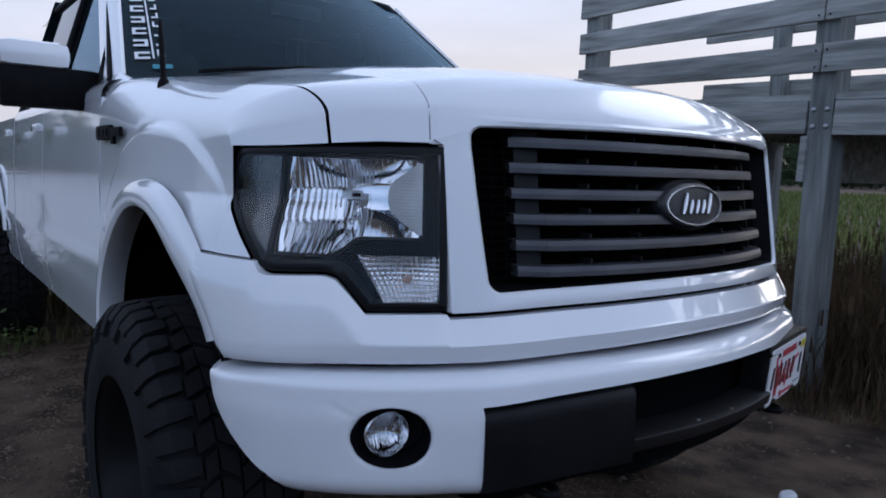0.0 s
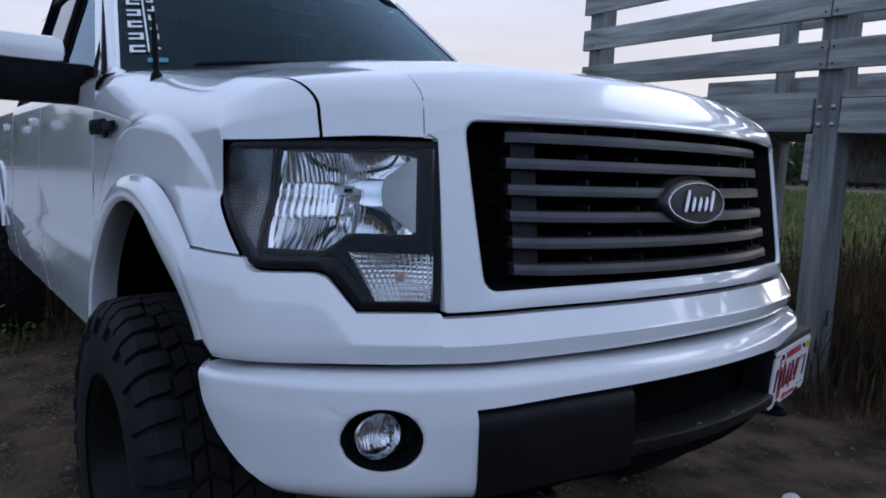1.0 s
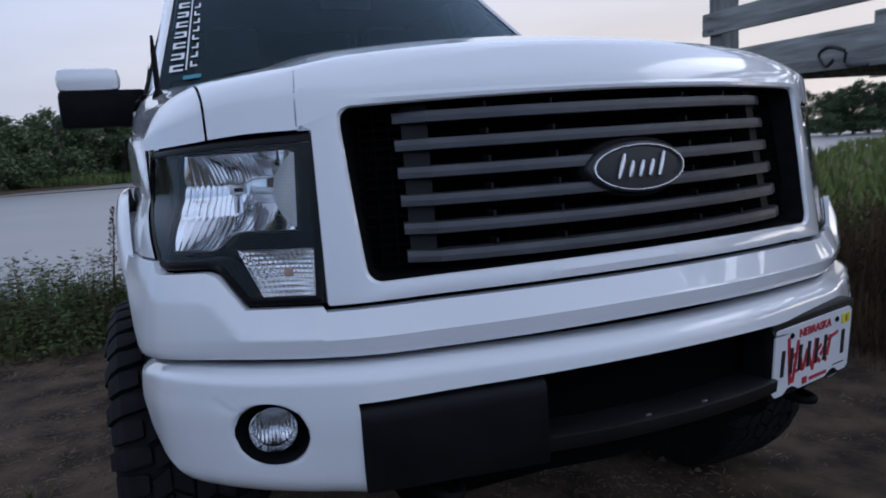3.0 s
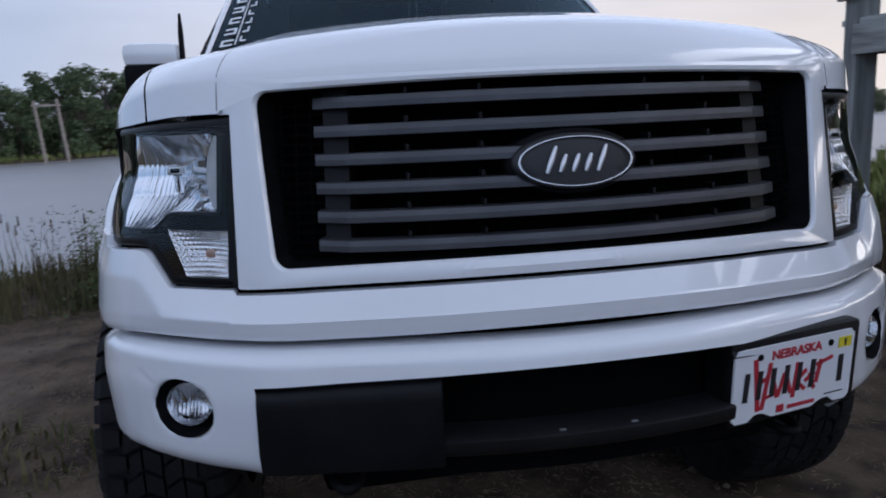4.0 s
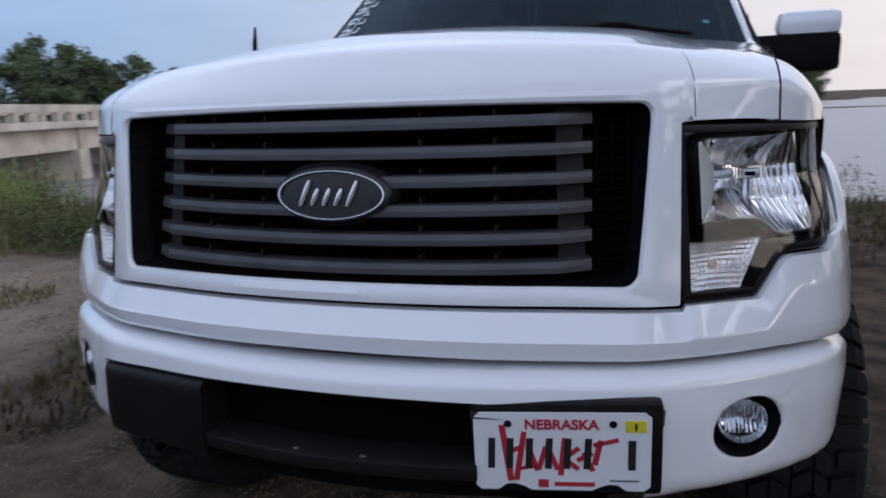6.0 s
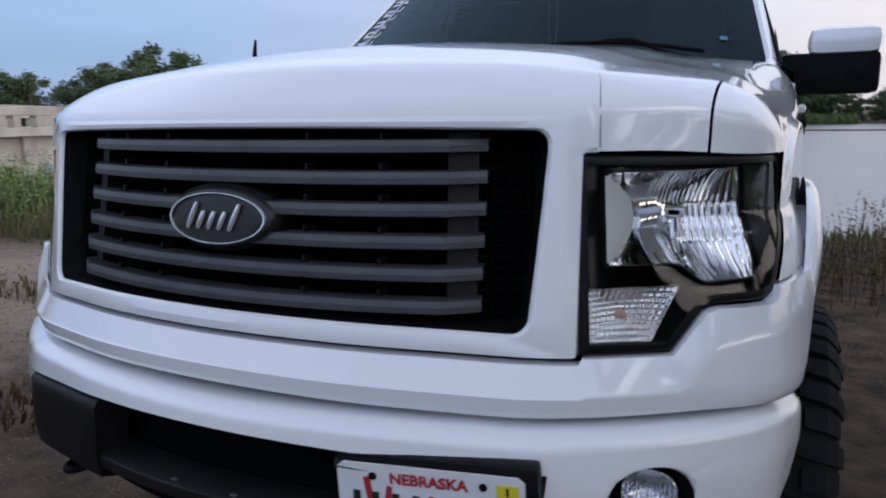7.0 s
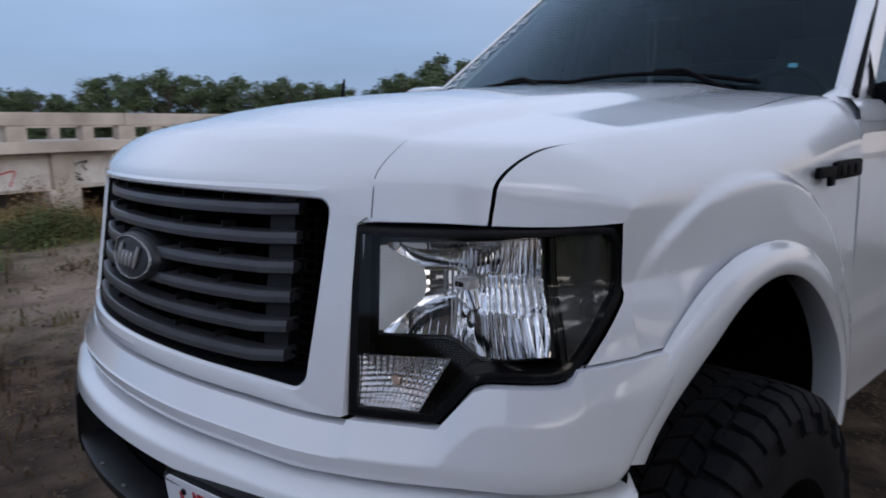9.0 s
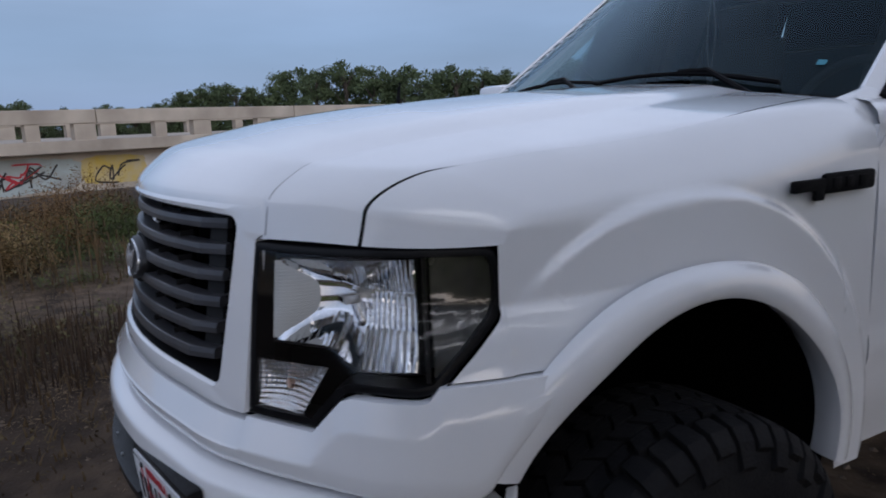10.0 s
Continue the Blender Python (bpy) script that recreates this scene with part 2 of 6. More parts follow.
def interp(v, table):
    """Piecewise linear value from (key, value) pairs."""
    if v <= table[0][0]:
        return table[0][1]
    for (a, p), (b, q) in zip(table, table[1:]):
        if v <= b:
            return p + (q - p) * (v - a) / (b - a)
    return table[-1][1]


# ---- the truck's body lines ----
# the plan of the body at 1.1 m, from the middle of the nose round to the door
PLAN = [(0, -0.015), (0.15, -0.007), (0.30, 0.017), (0.45, 0.058), (0.552, 0.090), (0.62, 0.125), (0.70, 0.175), (0.78, 0.245),
        (0.84, 0.325), (0.885, 0.42), (0.915, 0.53), (0.93, 0.65), (0.937, 0.80), (0.942, 1.0), (0.946, 1.25), (0.95, 1.49)]


def catmull(pts, steps=8):
    out = []
    for i in range(len(pts) - 1):
        p0, p1, p2, p3 = (Vector(pts[max(i - 1, 0)]), Vector(pts[i]), Vector(pts[i + 1]), Vector(pts[min(i + 2, len(pts) - 1)]))
        if i == 0:
            p0 = Vector((-pts[1][0], pts[1][1]))
        for k in range(steps):
            t = k / steps
            out.append(0.5 * ((2 * p1) + (p2 - p0) * t + (2 * p0 - 5 * p1 + 4 * p2 - p3) * t * t + (3 * p1 - p0 - 3 * p2 + p3) * t ** 3))
    out.append(Vector(pts[-1]))
    return out


CURVE = catmull(PLAN)
ARC = [0.0]
for p_, q_ in zip(CURVE, CURVE[1:]):
    ARC.append(ARC[-1] + (q_ - p_).length)


def plan(s):
    """Place and outward normal of the plan at arc length s (negative: the other side)."""
    sg, s = (-1 if s < 0 else 1), min(abs(s), ARC[-1] - 1e-6)
    i = 0
    lo, hi = 0, len(ARC) - 1
    while hi - lo > 1:
        mid = (lo + hi) // 2
        if ARC[mid] <= s:
            lo = mid
        else:
            hi = mid
    i = lo
    t = (s - ARC[i]) / (ARC[i + 1] - ARC[i])
    p = CURVE[i].lerp(CURVE[i + 1], t)
    d = (CURVE[min(i + 2, len(CURVE) - 1)] - CURVE[max(i - 1, 0)]).normalized()
    if i == 0:
        d = Vector((1, 0.02)).normalized()
    return sg * p.x, p.y, sg * d.y, -d.x


def s_of_x(x):
    for i in range(len(CURVE) - 1):
        if CURVE[i + 1].x >= x:
            return ARC[i] + (ARC[i + 1] - ARC[i]) * (x - CURVE[i].x) / (CURVE[i + 1].x - CURVE[i].x)
    return ARC[-1]


def s_of_y(y):
    for i in range(len(CURVE) - 1):
        if CURVE[i + 1].y >= y and CURVE[i + 1].x > 0.5:
            return ARC[i] + (ARC[i + 1] - ARC[i]) * (y - CURVE[i].y) / (CURVE[i + 1].y - CURVE[i].y)
    return ARC[-1]


def swell(y, front, z):
    """How far the corner stands out below the lamps: fuller low down, fading behind the wheel."""
    return 0.055 * (1 - math.exp(-max(0.0, 1.14 - z) / 0.12)) * smooth(0.15, 0.55, 1 - front) * smooth(0.95, 0.6, y)


def wrap(s, z, out=0.0):
    """A point of the body's outer skin at arc s and height z, out metres proud of it."""
    x, y, nx, ny = plan(s)
    front = clamp(-ny)
    off = out + 0.17 * (1.1 - z) * front + (1 - front) * 0.02 * (1.15 - z) * (z > 1.15) + swell(y, front, z)
    return Vector((x + nx * off, y + ny * off, z))


YF = lambda x: plan(s_of_x(min(abs(x), 0.8999)))[1]
HOOD_MID = [(-0.1, 1.30), (0.0, 1.355), (0.06, 1.385), (0.12, 1.41), (0.2, 1.428), (0.35, 1.450), (0.6, 1.478), (1.0, 1.505), (1.45, 1.525)]


def hood_point(a, b, drop=0.0):
    """The hood and fender tops: a across (-1 to 1), b from the nose (0) to the cowl (1)."""
    x = a * (0.905 + 0.037 * smooth(0, 0.7, b))
    ax = abs(x)
    lamp = smooth(0.621, 0.635, ax)
    y0 = YF(a * 0.9) + 0.040 - 0.012 * lamp
    y1 = 1.40 + 0.11 * a * a
    y = y0 + (y1 - y0) * b
    ef, es = y - y0, (0.905 + 0.037 * smooth(0, 0.7, b)) - ax
    top = interp(y - 0.35 * max(0, y0 - 0.025) * (1 - b), HOOD_MID) - (0.118 - 0.038 * smooth(0.35, 1.0, b)) * ax * ax
    top += 0.014 * (1 - smooth(0.50, 0.64, ax)) * smooth(0.1, 0.5, y)
    # the fender tops lie lower than the hood's raised middle, up to the cowl
    top -= 0.012 * smooth(0.45, 0.90, ax) * smooth(0.3, 0.9, y) * (1 - smooth(0.95, 1.45, y))
    zt = 1.317 - 0.050 * smooth(0.72, 0.93, ax)
    zf = 1.260 - 0.014 * smooth(0.7, 0.9, ax)
    zs = interp(y, [(0.45, 1.24), (0.7, 1.252), (1.0, 1.278), (1.45, 1.335)])
    edge = zt + (zs - zt) * smooth(0.72, 0.93, ax) * smooth(0.0, 0.3, b)
    kf = 1 - math.sqrt(max(0.0, 1 - max(0.0, 1 - max(0.0, ef - 0.012 * lamp) / 0.13) ** 2))
    ks = 1 - math.sqrt(max(0.0, 1 - max(0.0, 1 - es / (0.15 - 0.05 * smooth(0.5, 1.0, b))) ** 2))
    z = top - (top - edge) * (1 - (1 - kf) * (1 - ks))
    # over the lamp the nose goes on down to the lamp's rim
    z -= (zt - zf) * lamp * max(0.0, 1 - ef / 0.012)
    return Vector((x, y, z - drop))


truck = tagged(new("pickup_truck"), "glossy white lifted full-size pickup truck with charcoal grille, parked on dirt", "pickup truck")
def a_shut(b):
    """Where the hood meets the fender, running straight back to the cowl."""
    return A_SHUT - 0.004 * smooth(0.3, 1.0, b)


A_SHUT = 0.875           # where the hood meets the fender, as a share of the width
bs = [0, 0.006, 0.014, 0.025, 0.04, 0.06, 0.085, 0.115, 0.15, 0.2, 0.27, 0.35, 0.45, 0.55, 0.65, 0.75, 0.85, 0.93, 1.0]
BS = sorted(set(bs + [0.003, 0.009, 0.011, 0.018, 0.032, 0.05] + lin(0, 1, 100)))


def shut(b):
    """Half the gap between hood and fender: open at the lamp and the cowl, all but closed between."""
    return 0.0026 - 0.00255 * smooth(0.10, 0.17, b) + 0.0024 * smooth(0.68, 0.80, b)


def build_hood():
    bm = bmesh.new()
    cols = [-A_SHUT] + sorted(lin(-0.86, 0.86, 60) + [q * v for q in (-1, 1) for v in (0.655, 0.664, 0.672, 0.679, 0.686, 0.693, 0.700, 0.707, 0.714)]) + [A_SHUT]
    rows = add_grid(bm, lambda a, b: hood_point(a * (a_shut(b) - shut(b)) / A_SHUT, b), cols, BS)
    hem = [bm.verts.new(v.co - Vector((0, 0, 0.03))) for v in rows[-1]]
    for i in range(len(hem) - 1):
        bm.faces.new((rows[-1][i], rows[-1][i + 1], hem[i + 1], hem[i]))
    # side hems in near-black, for the shade inside the shut line
    for side in (0, -1):
        col = [r[side] for r in rows[4:]]
        low = [bm.verts.new(v.co - Vector((0.004 if v.co.x > 0 else -0.004, 0, 0.03))) for v in col]
        for i in range(len(col) - 1):
            bm.faces.new((col[i], col[i + 1], low[i + 1], low[i])).material_index = 1
    part("hood", bm, [PAINT, GAP], truck, "white hood with a broad raised centre")
    # near-black sheet added under the hood so that its gaps look dark
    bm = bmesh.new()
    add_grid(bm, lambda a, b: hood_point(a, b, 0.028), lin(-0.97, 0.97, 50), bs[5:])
    part("hood_gap_backing", bm, GAP, truck)
    # the fine seam that runs up from the lamp's inner corner and dies away
    # drawn as thin grey tubes, the seam's shade in their colour
    for sg in (-1, 1):
        bm = bmesh.new()
        line = [hood_point(sg * (0.640 - 0.35 * b) / 0.905, b) for b in lin(0.001, 0.085, 14)]
        add_tube(bm, line, [0.0013 * (1 - i / 14) + 0.0002 for i in range(14)], 5)
        part("hood_seam", bm, SEAM, truck)


build_hood()

# grille opening, as a share of the shell
S_SHELL = s_of_x(0.612)
Z_SEAM, Z_G0, Z_G1 = 0.952, 0.985, 1.301
S_OPEN0 = 0.557


def seam(s):
    return Z_SEAM - 0.016 * (s / 0.62) ** 2


def opening(s, z):
    """Warps the rounded rectangle of the grille opening: wider at the top, with bowed edges."""
    v = (z - Z_G0) / (Z_G1 - Z_G0)
    return s * (1 + 0.075 * v), z - 0.013 * (s / 0.557) ** 2 * (1 - v) - 0.008 * (s / 0.557) ** 2 * v


def ring_point(k, n, hw, z0, z1, r):
    """Point k of n on a rounded rectangle in (s, z)."""
    w, h = hw - r, (z1 - z0) / 2 - r
    cx, cz = 0.0, (z0 + z1) / 2
    per = 4 * w + 4 * h + 2 * math.pi * r
    d = (k / n) * per
    for (ox, oz, dx, dz, length, ang) in ((-w, h + r, 1, 0, 2 * w, None), (w, h, 0, 0, math.pi * r / 2, 90), (w + r, h, 0, -1, 2 * h, None), (w, -h, 0, 0, math.pi * r / 2, 0),
                                           (w, -h - r, -1, 0, 2 * w, None), (-w, -h, 0, 0, math.pi * r / 2, -90), (-w - r, -h, 0, 1, 2 * h, None), (-w, h, 0, 0, math.pi * r / 2, 180)):
        if d <= length + 1e-9:
            if ang is None:
                return cx + ox + dx * d, cz + oz + dz * d
            t = radians(ang) - d / r
            return cx + ox + r * math.cos(t), cz + oz + r * math.sin(t)
        d -= length
    return cx - w, cz + h + r


def build_grille_shell():
    bm = bmesh.new()
    n = 700

    def top(s):
        x = plan(s)[0]
        return hood_point(x / 0.9, 0.0)

    rings, inner = [], []
    zm = (Z_G0 + Z_G1) / 2
    for k in range(n):
        s0, z0 = ring_point(k, n, S_OPEN0, Z_G0, Z_G1, 0.026)
        s, z = opening(s0, z0)
        s2, z2 = opening(s0 * 1.008, zm + (z0 - zm) * 1.022)
        so, zo = ring_point(k, n, S_SHELL, Z_SEAM, 1.315, 0.004)
        v = (zo - Z_SEAM) / (1.315 - Z_SEAM)
        if zo > 1.3:
            outer = top(so * 1.03)
        elif abs(so) > S_SHELL - 0.006:
            outer = wrap(so * (1 + 0.03 * v), seam(so) + (1.2575 - seam(so)) * (zo - Z_SEAM) / (1.3 - Z_SEAM))
        else:
            outer = wrap(so, seam(so))
        inner1, inner0 = wrap(s, z, -0.006), wrap(s2, z2, 0.0)
        mid = inner0.lerp(outer, 0.5) + Vector((0, -0.003, 0))
        rings.append([bm.verts.new(c) for c in (wrap(s, z, -0.010), inner1, inner0, mid, outer, outer + Vector((0, 0.02, 0)))])
        s3, z3 = opening(s0 * 0.975, zm + (z0 - zm) * 0.955)
        inner.append((wrap(s * 0.999, z, -0.009), wrap(s3, z3, -0.09)))
    for k in range(n):
        a, b = rings[k], rings[(k + 1) % n]
        for i in range(5):
            bm.faces.new((a[i], b[i], b[i + 1], a[i + 1]))
    for sg in (-1, 1):
        add_grid(bm, lambda s, z: wrap(sg * s, z, -0.0045), lin(s_of_x(0.604), s_of_x(0.652), 5), lin(1.258, 1.318, 4))
    part("grille_shell", bm, PAINT, truck, "white surround of the grille", crease=22)
    bm = bmesh.new()
    add_grid(bm, lambda k, i: inner[k][i], range(n), range(2), close_u=True)
    part("grille_frame", bm, BLACK, truck, "black inner frame of the grille")


build_grille_shell()


def build_grille():
    # near-black sheet behind the bars, the shade of the depth in its colour
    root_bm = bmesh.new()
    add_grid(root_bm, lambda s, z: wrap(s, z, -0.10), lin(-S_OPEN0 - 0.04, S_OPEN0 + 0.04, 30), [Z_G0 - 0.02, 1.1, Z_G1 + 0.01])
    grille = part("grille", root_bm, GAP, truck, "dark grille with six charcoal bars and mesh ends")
    # six bars, bent back at their ends
    for i in range(6):
        zc = 1.270 - i * 0.0520
        half = 0.420 - 0.001 * i
        bm = bmesh.new()
        ends = 0.053
        xs = [-half - ends, -half - ends * 0.5] + lin(-half, half, 25) + [half + ends * 0.5, half + ends]

        def bar(x, k, zc=zc, half=half):
            back = max(0, abs(x) - half) * 0.45 + 0.010 * smooth(0.2, 0.45, abs(x)) * smooth(1.0, 1.25, zc)
            s = s_of_x(abs(x)) * (1 if x >= 0 else -1)
            prof = [(-0.045, 0.0112), (-0.014, 0.0112), (-0.0110, 0.0098), (-0.0100, 0.0), (-0.0110, -0.0100), (-0.014, -0.0112), (-0.045, -0.0112)][k]
            p = wrap(s, zc + prof[1], prof[0])
            return p + Vector((0, back, 0))
        rows = add_grid(bm, bar, xs, range(7))
        for e in (0, -1):
            bm.faces.new([r[e] for r in rows])
        part("bar", bm, GREY, grille, smooth=False)
    # uprights behind the bars
    for x in (-0.27, -0.135, 0.0, 0.135, 0.27):
        bm = bmesh.new()
        s = s_of_x(abs(x)) * (1 if x >= 0 else -1)
        rows = add_grid(bm, lambda k, z: wrap(s, z, -0.070 - 0.012 * (k in (0, 3))) + Vector(((-0.004, -0.004, 0.004, 0.004)[k], 0, 0)), range(4), [Z_G0, 1.1, Z_G1], close_u=True)
        part("upright", bm, GAP, grille)
    # end caps that close the bars, and the mesh beside them
    for sg in (-1, 1):
        bm = bmesh.new()
        x = 0.440
        s = s_of_x(x) * sg
        add_grid(bm, lambda k, z: wrap(s, z, (-0.034, -0.044, -0.09, -0.09)[k]) + Vector((sg * (-0.024, 0.024, 0.024, -0.024)[k], (0.002, 0.016, 0.016, 0.002)[k], 0)), range(4), [Z_G0 + 0.012, 1.1, Z_G1 - 0.008], close_u=True)
        part("end_cap", bm, CAP, grille, smooth=False)
        # small clips that hold the bars, standing on the mesh behind
        for cx in (0.17, 0.31):
            for row in range(6):
                bm = bmesh.new()
                p = wrap(s_of_x(cx) * sg, 1.287 - row * 0.052, -0.040)
                add_box(bm, p.x, p.y, p.z, 0.006, 0.03, 0.012, bevel=0.0015)
                part("clip", bm, CAP, grille, smooth=False)
        for z in lin(Z_G0 + 0.01, Z_G1 - 0.015, 17):
            bm = bmesh.new()
            ss = [s_of_x(v) * sg for v in lin(0.468, 0.562, 6)]
            add_tube(bm, [wrap(q, z, -0.055) for q in ss], 0.0028, 5)
            part("mesh_wire", bm, GAP, grille)
        for x in lin(0.490, 0.550, 3):
            bm = bmesh.new()
            add_tube(bm, [wrap(s_of_x(x) * sg, z, -0.053) for z in lin(Z_G0 + 0.005, Z_G1 - 0.01, 5)], 0.0025, 5)
            part("mesh_wire", bm, GAP, grille)
    # oval badge: backing, black face, silver rim and a plain silver flourish
    zc, yc = 1.146, -0.004

    def oval(bm, a, b, y0, y1, n=48, dome=0.0):
        tilt = 0.17
        pt = lambda r, t, y: Vector((a * r * math.cos(t), y + b * r * math.sin(t) * tilt + 0.5 * (a * r * math.cos(t)) ** 2, zc + b * r * math.sin(t)))
        add_grid(bm, lambda t, k: pt((1.0, 1.0, 0.96, 0.7, 0.35, 0.001)[k], t, (y1, y0 + 0.004, y0, y0 - dome * 0.6, y0 - dome, y0 - dome)[k]), [i * 2 * math.pi / n for i in range(n)], range(6), close_u=True)
    bm = bmesh.new()
    oval(bm, 0.128, 0.060, 0.004, 0.06)
    badge = part("badge", bm, BLACK, truck, "black oval badge with a silver rim and flourish")
    bm = bmesh.new()
    oval(bm, 0.118, 0.0505, -0.010, 0.03, dome=0.003)
    part("badge_face", bm, INK, badge)
    bm = bmesh.new()
    n = 64
    pts = lambda r, y: [Vector((0.1085 * r * math.cos(i * 2 * math.pi / n), y + 0.0445 * r * math.sin(i * 2 * math.pi / n) * 0.17 + 0.5 * (0.1085 * r * math.cos(i * 2 * math.pi / n)) ** 2, zc + 0.0445 * r * math.sin(i * 2 * math.pi / n))) for i in range(n)]
    loops = [[bm.verts.new(c) for c in pts(r, y)] for r, y in ((1.0, -0.011), (1.0, -0.0155), (0.97, -0.0155), (0.97, -0.011))]
    for l0, l1 in zip(loops, loops[1:]):
        for i in range(n):
            bm.faces.new((l0[i], l0[(i + 1) % n], l1[(i + 1) % n], l1[i]))
    part("rim", bm, SILVER, badge)
    bm = bmesh.new()
    on = lambda x, z: Vector((x, -0.0165 + z * 0.17 + 0.5 * x * x, zc + z))
    # plain shapes only: a row of slanted strokes
    for x0, low, high in ((-0.050, -0.020, 0.027), (-0.026, -0.019, 0.012), (-0.002, -0.019, 0.012), (0.022, -0.019, 0.012), (0.046, -0.020, 0.026)):
        line = [on(x0 + 0.42 * z, z) for z in lin(low, high, 9)]
        add_tube(bm, line, [0.0052 * math.sin(math.pi * (0.22 + 0.56 * k / 8)) for k in range(9)], 8)
    part("flourish", bm, SILVER, badge)


build_grille()

# ---- lights, fenders and bumper skin, between lines in (s, z) ----
S_HI, S_HB, S_NO = s_of_x(0.620), s_of_x(0.742), s_of_x(0.787)
S_LOW = s_of_y(0.378)          # headlight's lower outer corner
S_OUT = s_of_y(0.492)          # headlight's outer edge
S_FL0 = s_of_y(0.43)           # the flare's front foot
Y_ARCH, Z_ARCH, R_ARCH = 0.92, 0.715, 0.392


def arch_radius(ang):
    """Radius of the front wheel opening at an angle from straight ahead: its feet spread."""
    c = math.cos(ang)
    return R_ARCH - 0.012 + (0.10 if c > 0 else 0.06) * c ** 6


def arch_z(y, more=0.0, yc=Y_ARCH):
    """Height of the wheel opening's edge at y, grown by more; 0 outside it."""
    lo, hi = 0.0, math.pi
    at = lambda a: yc - (arch_radius(a) + more) * math.cos(a)
    if y < at(lo) or y > at(hi):
        return 0.0
    for _ in range(30):
        mid = (lo + hi) / 2
        lo, hi = (mid, hi) if at(mid) < y else (lo, mid)
    return Z_ARCH + (arch_radius(lo) + more) * math.sin(lo)


def lamp_low(s):
    """Lower edge of the headlight."""
    return interp(s, [(S_HI, 0.940), (S_HB, 0.938), (S_NO - 0.004, 1.006), (S_NO + 0.02, 1.010), (S_LOW - 0.03, 1.005), (S_LOW, 1.012), (S_OUT - 0.008, 1.125), (S_OUT, 1.15)])


def lamp_top(s):
    return interp(s, [(S_HI, 1.254), (S_OUT - 0.034, 1.244), (S_OUT - 0.016, 1.240), (S_OUT - 0.005, 1.229), (S_OUT, 1.210)])


def strip(name, ss, low, high, rows, mat, parent, sg, out=0.0, hem=0.02, label="", outs=None):
    """A skin between two height lines, with a hem turned in all round."""
    bm = bmesh.new()
    g = add_grid(bm, lambda s, v: wrap(sg * s, low(s) + (high(s) - low(s)) * v, out(s, v) if callable(out) else out), ss, lin(0, 1, rows))
    if hem:
        border = [e for e in bm.edges if e.is_boundary]
        ret = bmesh.ops.extrude_edge_only(bm, edges=border)
        for v in [v for v in ret["geom"] if isinstance(v, bmesh.types.BMVert)]:
            x, y, nx, ny = plan(s_of_x(abs(v.co.x)) * (1 if v.co.x > 0 else -1)) if abs(v.co.x) < 0.9 else (0, 0, (1 if v.co.x > 0 else -1), 0)
            v.co -= Vector((nx, ny, 0)) * hem
    return part(name, bm, mat, parent, label)


def build_front_skin():
    # white panel under the grille and lamps, one piece across
    full = sorted(set(lin(0, S_HI - 0.006, 14) + lin(S_HI, S_HB, 6) + lin(S_HB, S_NO + 0.03, 6) + lin(S_NO + 0.04, S_LOW, 8) + lin(S_LOW + 0.005, s_of_y(0.625), 12)))
    ss = [-s for s in reversed(full[1:])] + full

    def high(s):
        s = abs(s)
        if s < S_HI - 0.003:
            return seam(s) - 0.011
        if s < S_LOW:
            return lamp_low(s) - 0.006
        return 1.0225

    def low(s):
        s = abs(s)
        base = 0.861 - 0.020 * smooth(0.0, 0.8, s) - 0.018 * smooth(0.85, 1.15, s)
        if s > S_FL0:
            return max(base, min(1.0, arch_z(plan(s)[1], 0.03)))
        return base

    def out(s, v):
        # a soft crease low down, and the edge turned under it
        z = low(s) + (high(s) - low(s)) * v
        c, h = low(s) + 0.036, high(s)
        up = min(1.0, (h - z) / max(0.02, seam(0) - 0.90)) if z > c else 1.0
        down = clamp((c - z) / 0.036)
        side = smooth(0.68, 0.95, abs(s))
        return 0.002 + 0.010 * side + (0.020 - 0.013 * side) * up - (0.011 - 0.006 * side) * down - 0.005 * down ** 5
    bm = bmesh.new()
    vv = lin(0, 1, 34)
    add_grid(bm, lambda s, v: wrap(s, low(s) + (high(s) - low(s)) * v, out(s, v)), ss, vv)
    border = [e for e in bm.edges if e.is_boundary]
    ret = bmesh.ops.extrude_edge_only(bm, edges=border)
    for v in [v for v in ret["geom"] if isinstance(v, bmesh.types.BMVert)]:
        k = clamp((abs(v.co.x) - 0.6) / 0.4)
        v.co += Vector((-0.025 * k * (1 if v.co.x > 0 else -1), 0.025 * (1 - k * 0.6), 0))
    part("front_panel", bm, PAINT, truck, "white panel under the grille and headlights")
    # near-black sheet added behind the seams, for the shade inside them
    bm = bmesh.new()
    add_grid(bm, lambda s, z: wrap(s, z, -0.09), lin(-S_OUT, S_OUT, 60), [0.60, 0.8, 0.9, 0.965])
    part("seam_backing", bm, GAP, truck)


build_front_skin()


